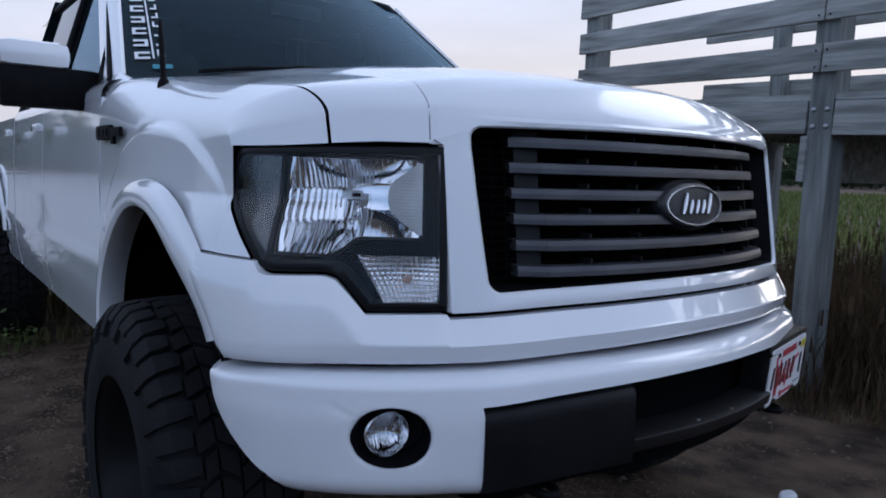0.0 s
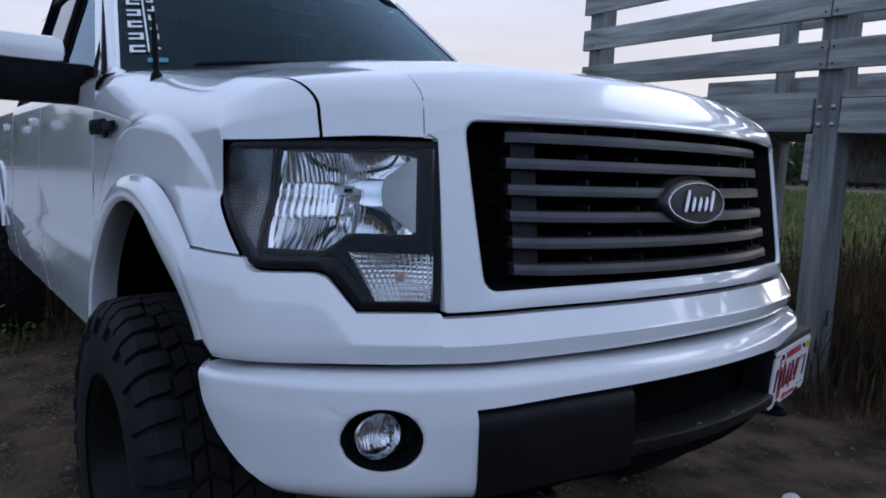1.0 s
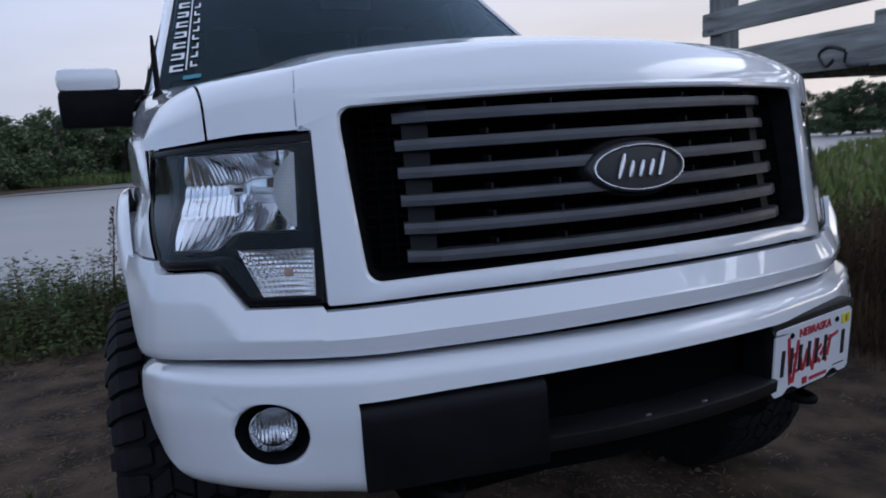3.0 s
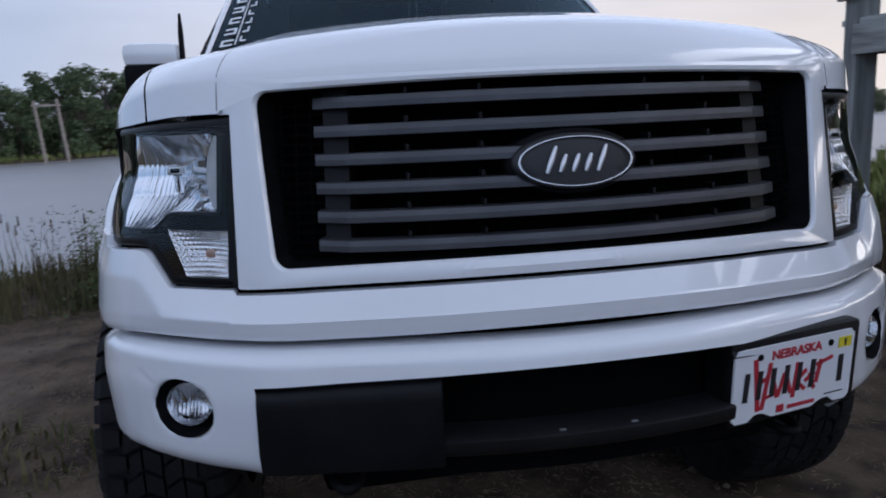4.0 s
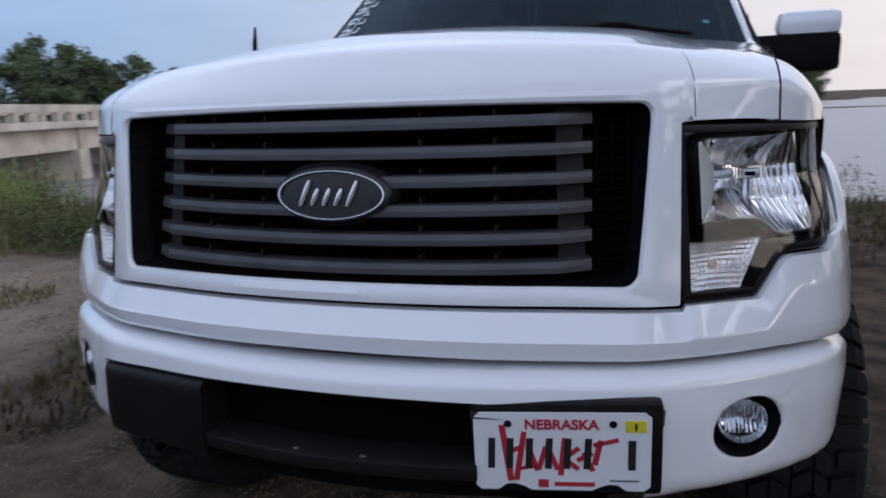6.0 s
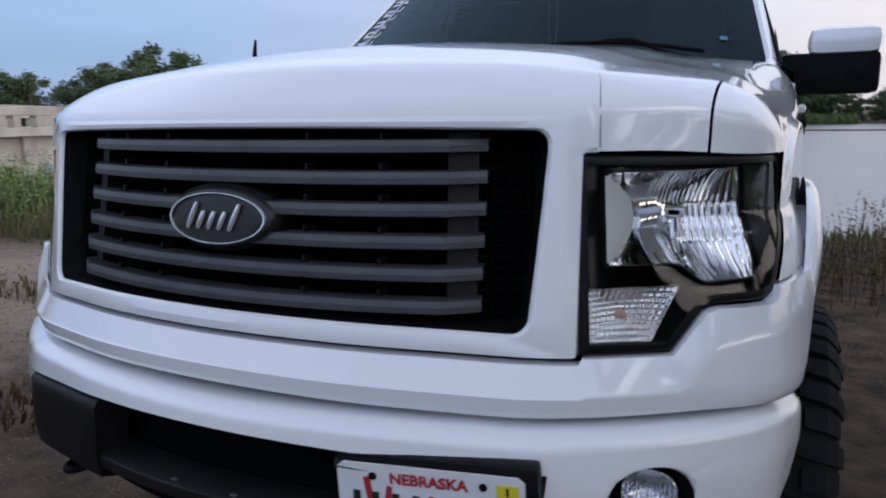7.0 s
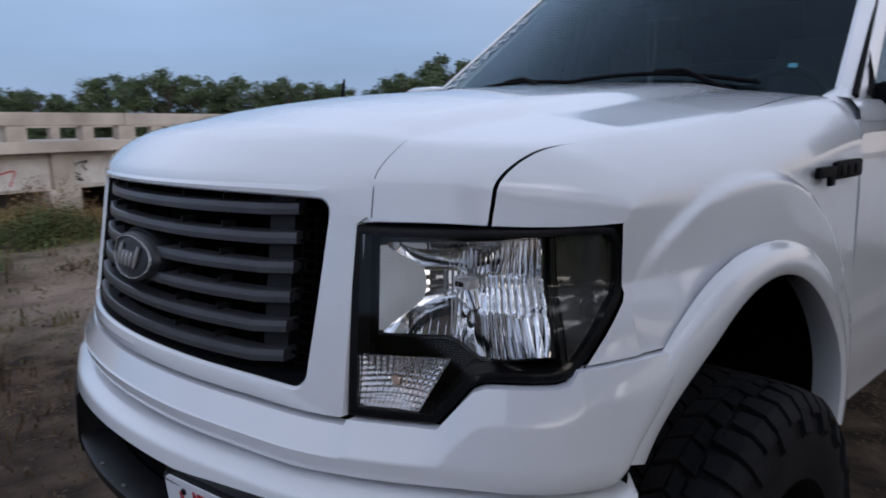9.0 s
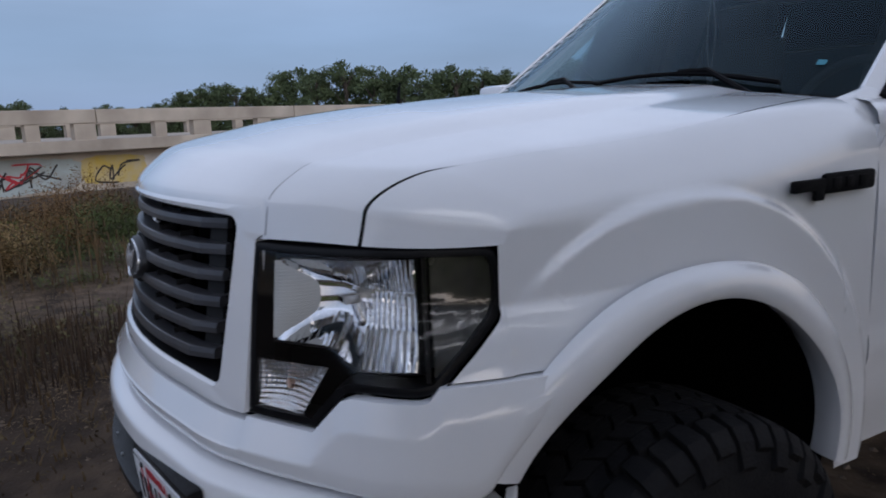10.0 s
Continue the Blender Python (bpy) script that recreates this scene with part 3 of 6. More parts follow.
def build_headlight(sg):
    ss = sorted(set(lin(S_HI, S_HB, 9) + lin(S_HB, S_NO + 0.03, 8) + lin(S_NO + 0.03, S_LOW, 8) + lin(S_LOW, S_OUT, 10)))
    lamp = strip("headlight", ss, lambda s: lamp_low(s) + 0.002, lambda s: lamp_top(s) + 0.004, 14, GAP, truck, sg, out=-0.115, hem=0, label="headlight with clear lens, black bezel and chrome reflector")
    # dark rim round the lens
    bm = bmesh.new()
    loop = [(s, lamp_low(s)) for s in ss] + [(S_OUT, z) for z in lin(1.155, 1.21, 4)] + [(s, lamp_top(s)) for s in reversed(ss)] + [(S_HI, z) for z in lin(1.24, 0.95, 10)]
    rings = []
    for i, (s, z) in enumerate(loop):
        (s0, z0), (s1, z1) = loop[i - 1], loop[(i + 1) % len(loop)]
        d = Vector((s1 - s0, z1 - z0))
        d = d.normalized() if d.length > 1e-6 else Vector((1, 0))
        inn = Vector((-d.y, d.x))
        rings.append([bm.verts.new(wrap(sg * (s + inn.x * w), z + inn.y * w, o)) for w, o in ((0, -0.055), (0, -0.004), (0.004, -0.001), (0.015, -0.002), (0.016, -0.05))])
    for i in range(len(rings)):
        a, b = rings[i], rings[(i + 1) % len(rings)]
        for k in range(4):
            bm.faces.new((a[k], b[k], b[k + 1], a[k + 1]))
    part("rim", bm, BEZEL, lamp)
    # main reflector: a chrome bowl in fluted bands, cut lower on its outer half
    u0, u1 = 0.694, 0.972

    def refl_low(u):
        return 1.076 - 0.034 * smooth(0.42, 0.62, u)

    def bowl(u, v):
        zl = refl_low(u)
        z = zl + (1.226 - zl) * v
        d = 0.055 * (1 - abs(2 * u - 1) ** 2.5) * (1 - abs(2 * v - 1) ** 3)
        band = min(int(v * 3), 2)
        fv = v * 3 - band
        n_fl = (21, 25, 29)[band]
        fu = (u * n_fl) % 1.0
        amount = max((0.30, 0.10, 0.40)[band] * smooth(0.30, 0.42, u), smooth(0.66, 0.76, u + 0.10 * (1 - v)))
        flute = 0.0060 * (1 - (2 * fu - 1) ** 2) * amount * (11 / n_fl)
        step = 0.0034 * (1 - (2 * fv - 1) ** 2) * (0.5 + 0.5 * amount)
        return wrap(sg * (u0 + (u1 - u0) * u), z, -0.016 - d + flute + step)
    bm = bmesh.new()
    add_grid(bm, bowl, lin(0, 1, 281), lin(0, 1, 46))
    part("reflector", bm, CHROME, lamp, "fluted chrome reflector")
    # frosted wall on the reflector's inner side
    bm = bmesh.new()
    add_grid(bm, lambda u, v: wrap(sg * (u0 - 0.004 + 0.085 * u * (1 - 0.35 * (2 * v - 1) ** 2)), 1.082 + 0.138 * v, -0.012 - 0.06 * u ** 1.6 + 0.0006 * math.cos(v * 140)), lin(0, 1, 12), lin(0, 1, 60))
    part("frosted_wall", bm, FROST, lamp, "frosted grey inner wall")
    # bezel face round the openings
    bm = bmesh.new()
    hole = [(u0 + (u1 - u0) * u, refl_low(u)) for u in lin(0, 1, 16)] + [(u1, z) for z in lin(1.06, 1.21, 6)] + [(s, 1.226) for s in lin(u1, u0 + 0.012, 12)] + [(u0 + 0.003, 1.223)] + [(u0, z) for z in lin(1.21, 1.09, 6)]
    cs, cz = 0.833, 1.14
    rings = [[bm.verts.new(wrap(sg * (cs + (s - cs) * w), cz + (z - cz) * w, o)) for w, o in ((0.97, -0.05), (0.985, -0.016), (1.02, -0.013), (1.07, -0.020))] for s, z in hole]
    for i in range(len(rings)):
        a, b = rings[i], rings[(i + 1) % len(rings)]
        for k in range(3):
            bm.faces.new((a[k], b[k], b[k + 1], a[k + 1]))
    part("bezel", bm, BEZEL, lamp)
    bm = bmesh.new()
    c = wrap(sg * (u0 + (u1 - u0) * 0.52), 1.155, -0.040)
    add_box(bm, c.x, c.y, c.z, 0.032, 0.03, 0.017, bevel=0.003)
    part("bulb_shield", bm, SILVER, lamp)
    bm = bmesh.new()
    add_box(bm, c.x, c.y - 0.0145, c.z, 0.018, 0.006, 0.008, bevel=0.002)
    part("bulb_slot", bm, GAP, lamp)
    bm = bmesh.new()
    add_tube(bm, [c + Vector((0, 0.01, -0.01)), c + Vector((0, 0.02, -0.045))], 0.009, 10)
    part("bulb", bm, CHROME, lamp)
    # smoked outer marker beside a bright divider
    bm = bmesh.new()
    add_grid(bm, lambda s, v: wrap(sg * s, lamp_low(s) + 0.014 + (lamp_top(s) - lamp_low(s) - 0.03) * v, -0.016), lin(0.998, S_OUT - 0.014, 8), lin(0, 1, 8))
    part("marker_lens", bm, material_marker, lamp, "smoked side marker")
    bm = bmesh.new()
    add_grid(bm, lambda k, z: wrap(sg * (0.984 + (0, 0.008, 0.008, 0)[k]), z, (-0.010, -0.010, -0.05, -0.05)[k]), range(4), lin(1.025, 1.228, 5), close_u=True)
    part("divider", bm, BEZEL, lamp)

    # turn signal: ribbed clear block
    def sig(u, v):
        z = 0.950 + 0.092 * v
        right = 0.758 + 0.055 * v
        s = 0.652 + (right - 0.652) * u
        rib = 0.0011 * math.cos(u * 88) + 0.0007 * math.cos(v * 63)
        cup = 0.020 * (1 - (2 * u - 1) ** 2) * (1 - (2 * v - 1) ** 2)
        return wrap(sg * s, z, -0.010 + rib - cup)
    bm = bmesh.new()
    add_grid(bm, sig, lin(0, 1, 113), lin(0, 1, 61))
    part("turn_signal", bm, material_signal, lamp, "ribbed clear turn signal")
    bm = bmesh.new()
    bmesh.ops.create_uvsphere(bm, u_segments=16, v_segments=10, radius=0.011)
    bmesh.ops.scale(bm, vec=(1, 0.3, 0.8), verts=bm.verts)
    bmesh.ops.translate(bm, vec=wrap(sg * 0.716, 0.996, -0.026), verts=bm.verts)
    part("signal_bulb", bm, AMBER, lamp, "pale amber bulb")
    # clear cover
    bm = bmesh.new()
    add_grid(bm, lambda s, v: wrap(sg * s, lamp_low(s) + 0.006 + (lamp_top(s) - lamp_low(s) - 0.012) * v, -0.003), ss[:-1], lin(0, 1, 12))
    cover = part("cover", bm, LENS, lamp, "clear plastic cover")
    cover.visible_shadow = False


def film_glass(name, tint, clear, rough=0.02, gloss=(1, 1, 1)):
    """Thin clear plastic: mostly see-through, with a gloss by Fresnel."""
    m = bpy.data.materials.new(name)
    m.use_nodes = True
    n, l = m.node_tree.nodes, m.node_tree.links
    n.clear()
    out, mix, fr = n.new("ShaderNodeOutputMaterial"), n.new("ShaderNodeMixShader"), n.new("ShaderNodeFresnel")
    tr, gl = n.new("ShaderNodeBsdfTransparent"), n.new("ShaderNodeBsdfGlossy")
    tr.inputs[0].default_value = (*tint, 1)
    gl.inputs["Roughness"].default_value = rough
    gl.inputs[0].default_value = (*gloss, 1)
    fr.inputs["IOR"].default_value = clear
    l.new(fr.outputs[0], mix.inputs[0])
    l.new(tr.outputs[0], mix.inputs[1])
    l.new(gl.outputs[0], mix.inputs[2])
    l.new(mix.outputs[0], out.inputs[0])
    return m


SCREEN = film_glass("windshield_glass", (0.68, 0.86, 0.90), 1.5, gloss=(0.46, 0.62, 0.71))
SIDE_GLASS = film_glass("side_window_glass", (0.72, 0.88, 0.90), 1.5, gloss=(0.5, 0.66, 0.8))
LENS = film_glass("clear_lamp_cover", (0.97, 0.97, 0.97), 1.36)
material_marker = material("smoked_marker", (0.030, 0.030, 0.029), 0.15, second=(0.055, 0.053, 0.048), scale=20, coat=1.0)
material_signal = material("ribbed_chrome", (0.80, 0.80, 0.80), 0.09, second=(0.74, 0.60, 0.52), scale=9, contrast=(0.62, 0.85), metal=0.95, coat=0.6)
for side in (-1, 1):
    build_headlight(side)


def build_fender(sg):
    """Fender side from the lamp to the door, over the arch, with its top roll to the hood line."""
    bm = bmesh.new()
    cols = [A_SHUT] + [A_SHUT + (1 - A_SHUT) * (1 - (1 - t) ** 2) for t in lin(0.05, 1, 16)]

    def bulge(y, z):
        """The raised field over the wheel."""
        return 0.015 * smooth(0.592, 0.574, math.hypot(y - Y_ARCH, z - Z_ARCH)) * smooth(0.48, 0.66, y)

    def crown(a, b):
        p = hood_point(sg * a, b)
        return p + Vector((sg * bulge(p.y, p.z) * smooth(0.93, 0.995, a), 0, 0))
    g = add_grid(bm, lambda a, b: crown((1 - (1 - a) * (1 - a_shut(b) - shut(b)) / (1 - A_SHUT)), b), cols, BS)
    # the fender's hem, also near-black for the shade in the gap
    low_edge = [bm.verts.new(r[0].co + Vector((sg * 0.004, 0, -0.03))) for r in g[4:]]
    for i in range(len(low_edge) - 1):
        bm.faces.new((g[i + 4][0], g[i + 5][0], low_edge[i + 1], low_edge[i])).material_index = 1
    # in front of the side wall the top meets the lamp; behind, the wall goes down to the arch
    add_grid(bm, lambda s, v: wrap(sg * s, 1.026 + (lamp_low(s) - 0.006 - 1.026) * v), lin(S_LOW + 0.014, S_OUT + 0.003, 8), lin(0, 1, 4))

    def low(y):
        arch = arch_z(y, 0.025)
        if y < 0.60:
            return max(1.026, arch)
        return max(arch, 0.60)

    def wall(b, v):
        t = hood_point(sg * 1.0, max(0.0, b))
        y = t.y + min(0.0, b)
        z = low(y) + (t.z - low(y)) * v
        flat = plan(s_of_y(y))[0]
        w = clamp((z - 0.95) / (t.z - 0.95))
        p = Vector((sg * (flat + (abs(t.x) - flat) * (1 - (1 - w) ** 2)), y, z))
        return Vector((p.x + sg * (bulge(y, z) + swell(y, 0.0, z)), y, z))
    add_grid(bm, wall, [-0.010] + BS, lin(0, 1, 44))
    bmesh.ops.remove_doubles(bm, verts=bm.verts, dist=0.0008)
    part("fender", bm, [PAINT, GAP], truck, "white front fender with a bulge over the wheel")


for side in (-1, 1):
    build_fender(side)


def build_flare(sg, yc, zc, a0, a1, name="fender_flare"):
    """The moulded white lip round a wheel arch."""
    bm = bmesh.new()
    prof = [(0.085, 0.958), (0.080, 0.972), (0.066, 0.984), (0.040, 0.992), (0.014, 0.994), (0.002, 0.988), (0.0, 0.972), (0.006, 0.945), (0.02, 0.915)]

    def pt(k, t):
        r, x = prof[k]
        ang = radians(a0 + (a1 - a0) * t)
        c = math.cos(ang)
        rr = arch_radius(ang) + r * (0.80 + 0.28 * math.sin(2 * ang) ** 2)
        x = 0.945 + (x - 0.945) * (0.45 + 0.55 * smooth(10, 55, math.degrees(ang))) if k < 7 else x
        return Vector((sg * x, yc - rr * c, zc + rr * math.sin(ang)))
    rows = add_grid(bm, pt, range(len(prof)), lin(0, 1, 60))
    for e in (0, -1):
        bm.faces.new(rows[e])
    part(name, bm, PAINT, truck, "white moulded wheel-arch lip")
    # well liner in near-black, the shade under the arch put into its colour
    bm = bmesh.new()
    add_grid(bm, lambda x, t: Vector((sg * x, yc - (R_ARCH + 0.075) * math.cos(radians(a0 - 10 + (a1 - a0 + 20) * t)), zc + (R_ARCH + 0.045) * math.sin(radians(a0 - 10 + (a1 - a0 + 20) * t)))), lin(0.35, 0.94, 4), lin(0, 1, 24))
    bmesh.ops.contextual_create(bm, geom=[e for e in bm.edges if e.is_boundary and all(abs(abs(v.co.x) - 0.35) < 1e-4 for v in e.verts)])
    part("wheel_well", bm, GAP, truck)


for side in (-1, 1):
    build_flare(side, Y_ARCH, Z_ARCH, 16, 190)


# ---- bumper ----
S_INS = 0.584
S_BEND = 1.118


def bump_top(s):
    return 0.838 - 0.014 * smooth(0.2, 0.85, abs(s)) - 0.024 * smooth(0.9, S_BEND, abs(s))


def bump_low(s):
    return 0.592 - 0.004 * smooth(0.62, 0.8, abs(s)) + 0.035 * smooth(0.93, S_BEND, abs(s)) ** 1.5


def mouth(s):
    """Top edge of the bumper's opening."""
    return 0.794 - 0.026 * (s / 0.586) ** 2


def bump_out(s, z):
    t, b = bump_top(s), bump_low(s)
    o = 0.034 - 0.024 * smooth(0.75, 1.05, abs(s)) - 0.012 * smooth(1.03, 1.12, abs(s)) ** 2
    o -= 0.030 * (1 - clamp((t - z) / 0.024)) ** 2.4
    o -= 0.022 * (1 - clamp((z - b) / 0.035)) ** 2
    return o - 0.16 * max(0, 0.74 - z)


def build_bumper():
    bumper = tagged(new("front_bumper"))
    bumper.parent = truck
    bm = bmesh.new()
    half = lin(0, S_INS, 26) + lin(S_INS, 0.635, 4)[1:] + lin(0.635, 0.845, 18)[1:] + lin(0.845, S_BEND, 14)[1:]
    cols = [-v for v in reversed(half[1:])] + half
    lows = [0, 0.02, 0.05, 0.1, 0.18, 0.28, 0.4, 0.52, 0.64, 0.76, 0.88, 0.96, 1.0]
    highs = [0.06, 0.16, 0.3, 0.5, 0.62, 0.72, 0.80, 0.87, 0.93, 0.97, 1.0]

    def skin_point(s, k):
        sa = abs(s)
        b, t, m = bump_low(sa), bump_top(sa), mouth(min(sa, S_INS))
        z = b + (m - b) * lows[k] if k < len(lows) else m + (t - m) * highs[k - len(lows)]
        fall = clamp((t - z) / (t - b))
        q = sa - (0.115 * fall + 0.05 * fall ** 5) * clamp((sa - 0.87) / (S_BEND - 0.87)) - 0.028 * clamp((m - z) / (m - b)) * clamp(1 - abs(sa - S_INS) / 0.05)
        return wrap(math.copysign(q, s), z, bump_out(q, z))
    nr = len(lows) + len(highs)
    grid = [[bm.verts.new(skin_point(s, k)) for s in cols] for k in range(nr)]
    km = len(lows) - 1
    r0, r1 = 4, km + 2
    for k in range(nr - 1):
        for i in range(len(cols) - 1):
            c = abs(cols[i] + cols[i + 1]) / 2
            if c < S_INS and k < km:
                continue
            if 0.635 < c < 0.845 and r0 <= k < r1:
                continue
            bm.faces.new((grid[k][i], grid[k][i + 1], grid[k + 1][i + 1], grid[k + 1][i]))
    for sg in (-1, 1):
        sf, zf = 0.738, 0.711
        ids = [i for i, v in enumerate(cols) if 0.6349 < sg * v < 0.8451]
        i0, i1 = ids[0], ids[-1]
        loop = [(r0, i) for i in range(i0, i1)] + [(k, i1) for k in range(r0, r1)] + [(r1, i) for i in range(i1, i0, -1)] + [(k, i0) for k in range(r1, r0, -1)]
        rings = []
        for k, i in loop:
            so = abs(cols[i])
            vo = grid[k][i]
            zo = vo.co.z
            t = math.atan2((zo - zf) / 0.075, (so - sf) / 0.105)
            si, zi = sf + 0.067 * math.cos(t), zf + 0.0565 * math.sin(t)
            col = [vo]
            for w in (0.7, 0.4, 0.18, 0.06, 0.0):
                s2, z2 = si + (so - si) * w, zi + (zo - zi) * w
                col.append(bm.verts.new(wrap(sg * s2, z2, bump_out(s2, z2) - (0.007 if w == 0 else 0.0015 if w < 0.1 else 0))))
            rings.append(col)
        for i in range(len(rings)):
            a, b = rings[i], rings[(i + 1) % len(rings)]
            for k in range(5):
                bm.faces.new((a[k], b[k], b[k + 1], a[k + 1]))
    hole_edges = [e for e in bm.edges if e.is_boundary and not (0.64 < abs(e.verts[0].co.x) < 0.84 and 0.645 < e.verts[0].co.z < 0.775)]
    ret = bmesh.ops.extrude_edge_only(bm, edges=hole_edges)
    for v in [v for v in ret["geom"] if isinstance(v, bmesh.types.BMVert)]:
        k = clamp((abs(v.co.x) - 0.6) / 0.4)
        v.co += Vector((-0.035 * k * (1 if v.co.x > 0 else -1), 0.05 * (1 - 0.4 * k), 0))
    skin = part("bumper_skin", bm, PAINT, bumper, "white painted bumper")
    # fog lamps, round, set back in black cups
    for sg in (-1, 1):
        sf, zf = 0.738, 0.711
        bm = bmesh.new()
        x, y, nx, ny = plan(sg * sf)
        add_grid(bm, lambda t, k: wrap(sg * (sf + 0.067 * (1, 0.95, 0.85, 0.02)[k] * math.cos(t)), zf + 0.0565 * (1, 0.95, 0.85, 0.02)[k] * math.sin(t), bump_out(sf, zf) - (0.006, 0.03, 0.07, 0.075)[k]), [i * 2 * math.pi / 40 for i in range(40)], range(4), close_u=True)
        fog = part("fog_light", bm, BLACK, bumper, "round fog light in a black cup")
        c = wrap(sg * (sf + 0.012), zf - 0.002, bump_out(sf, zf) - 0.04)
        face = Vector((nx * 0.35, ny - 0.5, 0)).normalized()
        q = face.to_track_quat("Z", "Y").to_matrix().to_4x4()
        fm = Matrix.Translation(c) @ q
        bm = bmesh.new()
        rad = 0.047
        radii = [1.0, 1.0, 0.93] + lin(0.90, 0.01, 16)
        deep = [-0.05, 0.010, 0.014] + [-0.004 - 0.022 * (1 - (q / 0.9) ** 2) for q in lin(0.90, 0.01, 16)]

        def fog_bowl(t, k):
            x, y = rad * radii[k] * math.cos(t), rad * radii[k] * math.sin(t)
            return fm @ Vector((x, y, deep[k] + (0.0016 * math.cos(x * 900) if k > 2 else 0)))
        add_grid(bm, fog_bowl, [i * 2 * math.pi / 120 for i in range(120)], range(len(radii)), close_u=True)
        part("reflector", bm, FOG, fog, "chrome bowl")
        bm = bmesh.new()
        add_grid(bm, lambda t, k: fm @ Vector((rad * (0.98, 0.9, 0.6, 0.3, 0.01)[k] * math.cos(t), rad * (0.98, 0.9, 0.6, 0.3, 0.01)[k] * math.sin(t), 0.014 + 0.012 * (1 - (0.98, 0.9, 0.6, 0.3, 0.01)[k] ** 2))), [i * 2 * math.pi / 32 for i in range(32)], range(5), close_u=True)
        ln = part("lens", bm, LENS, fog)
        ln.visible_shadow = False
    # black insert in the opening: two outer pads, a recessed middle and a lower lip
    # the middle is a near-black sheet: the deep opening's shade in its colour
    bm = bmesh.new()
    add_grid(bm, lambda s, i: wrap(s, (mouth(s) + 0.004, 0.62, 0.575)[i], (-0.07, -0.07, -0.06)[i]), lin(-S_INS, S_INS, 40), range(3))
    insert = part("bumper_insert", bm, GAP, bumper, "near-black recessed sheet with the opening's shade in its colour")
    for sg in (-1, 1):
        bm = bmesh.new()
        prof = [(0.000, -0.03), (-0.004, 0.020), (-0.011, 0.032), (-0.023, 0.036), (-0.038, 0.034), (-0.125, 0.024), (-0.165, 0.012), (-0.186, -0.05)]
        deep = 0.0 if sg < 0 else 0.024      # the plate bracket sits before the other pad
        rows = add_grid(bm, lambda s, k: wrap(sg * s, mouth(s) + prof[k][0] - 0.002, prof[k][1] - deep * (k > 3)), lin(s_of_x(0.262), S_INS - 0.003, 20), range(8))
        for e in (0, -1):
            bm.faces.new([r[e] for r in rows])
        part("bumper_pad", bm, SOFTBLACK, bumper, "satin black bumper pad")
    bm = bmesh.new()
    prof = [(0.671, -0.06), (0.670, 0.014), (0.667, 0.020), (0.643, 0.013), (0.634, 0.0), (0.622, -0.06)]
    rows = add_grid(bm, lambda s, k: wrap(s, prof[k][0], prof[k][1]), lin(-s_of_x(0.27), s_of_x(0.27), 30), range(6))
    for e in (0, -1):
        bm.faces.new([r[e] for r in rows])
    part("lower_lip", bm, LIP, bumper, "satin black lower lip")
    for x in (-0.06, 0.07):
        bm = bmesh.new()
        p = wrap(x, 0.674, 0.008)
        add_box(bm, p.x, p.y, p.z - 0.002, 0.012, 0.006, 0.003, bevel=0.0008)
        part("clip", bm, STEEL, bumper)
    # tow hooks under the bumper
    for sg in (-1, 1):
        bm = bmesh.new()
        pts = [(sg * (0.45 + 0.024 * math.cos(t)), 0.02 - 0.05 * math.sin(t), 0.575) for t in lin(-0.6, math.pi + 0.6, 14)]
        add_tube(bm, pts, 0.0095, 8)
        part("tow_hook", bm, BLACK, bumper)
    bm = bmesh.new()
    add_box(bm, 0, 0.38, 0.53, 1.0, 0.5, 0.10, bevel=0.03)
    part("skid_plate", bm, GAP, bumper)


build_bumper()


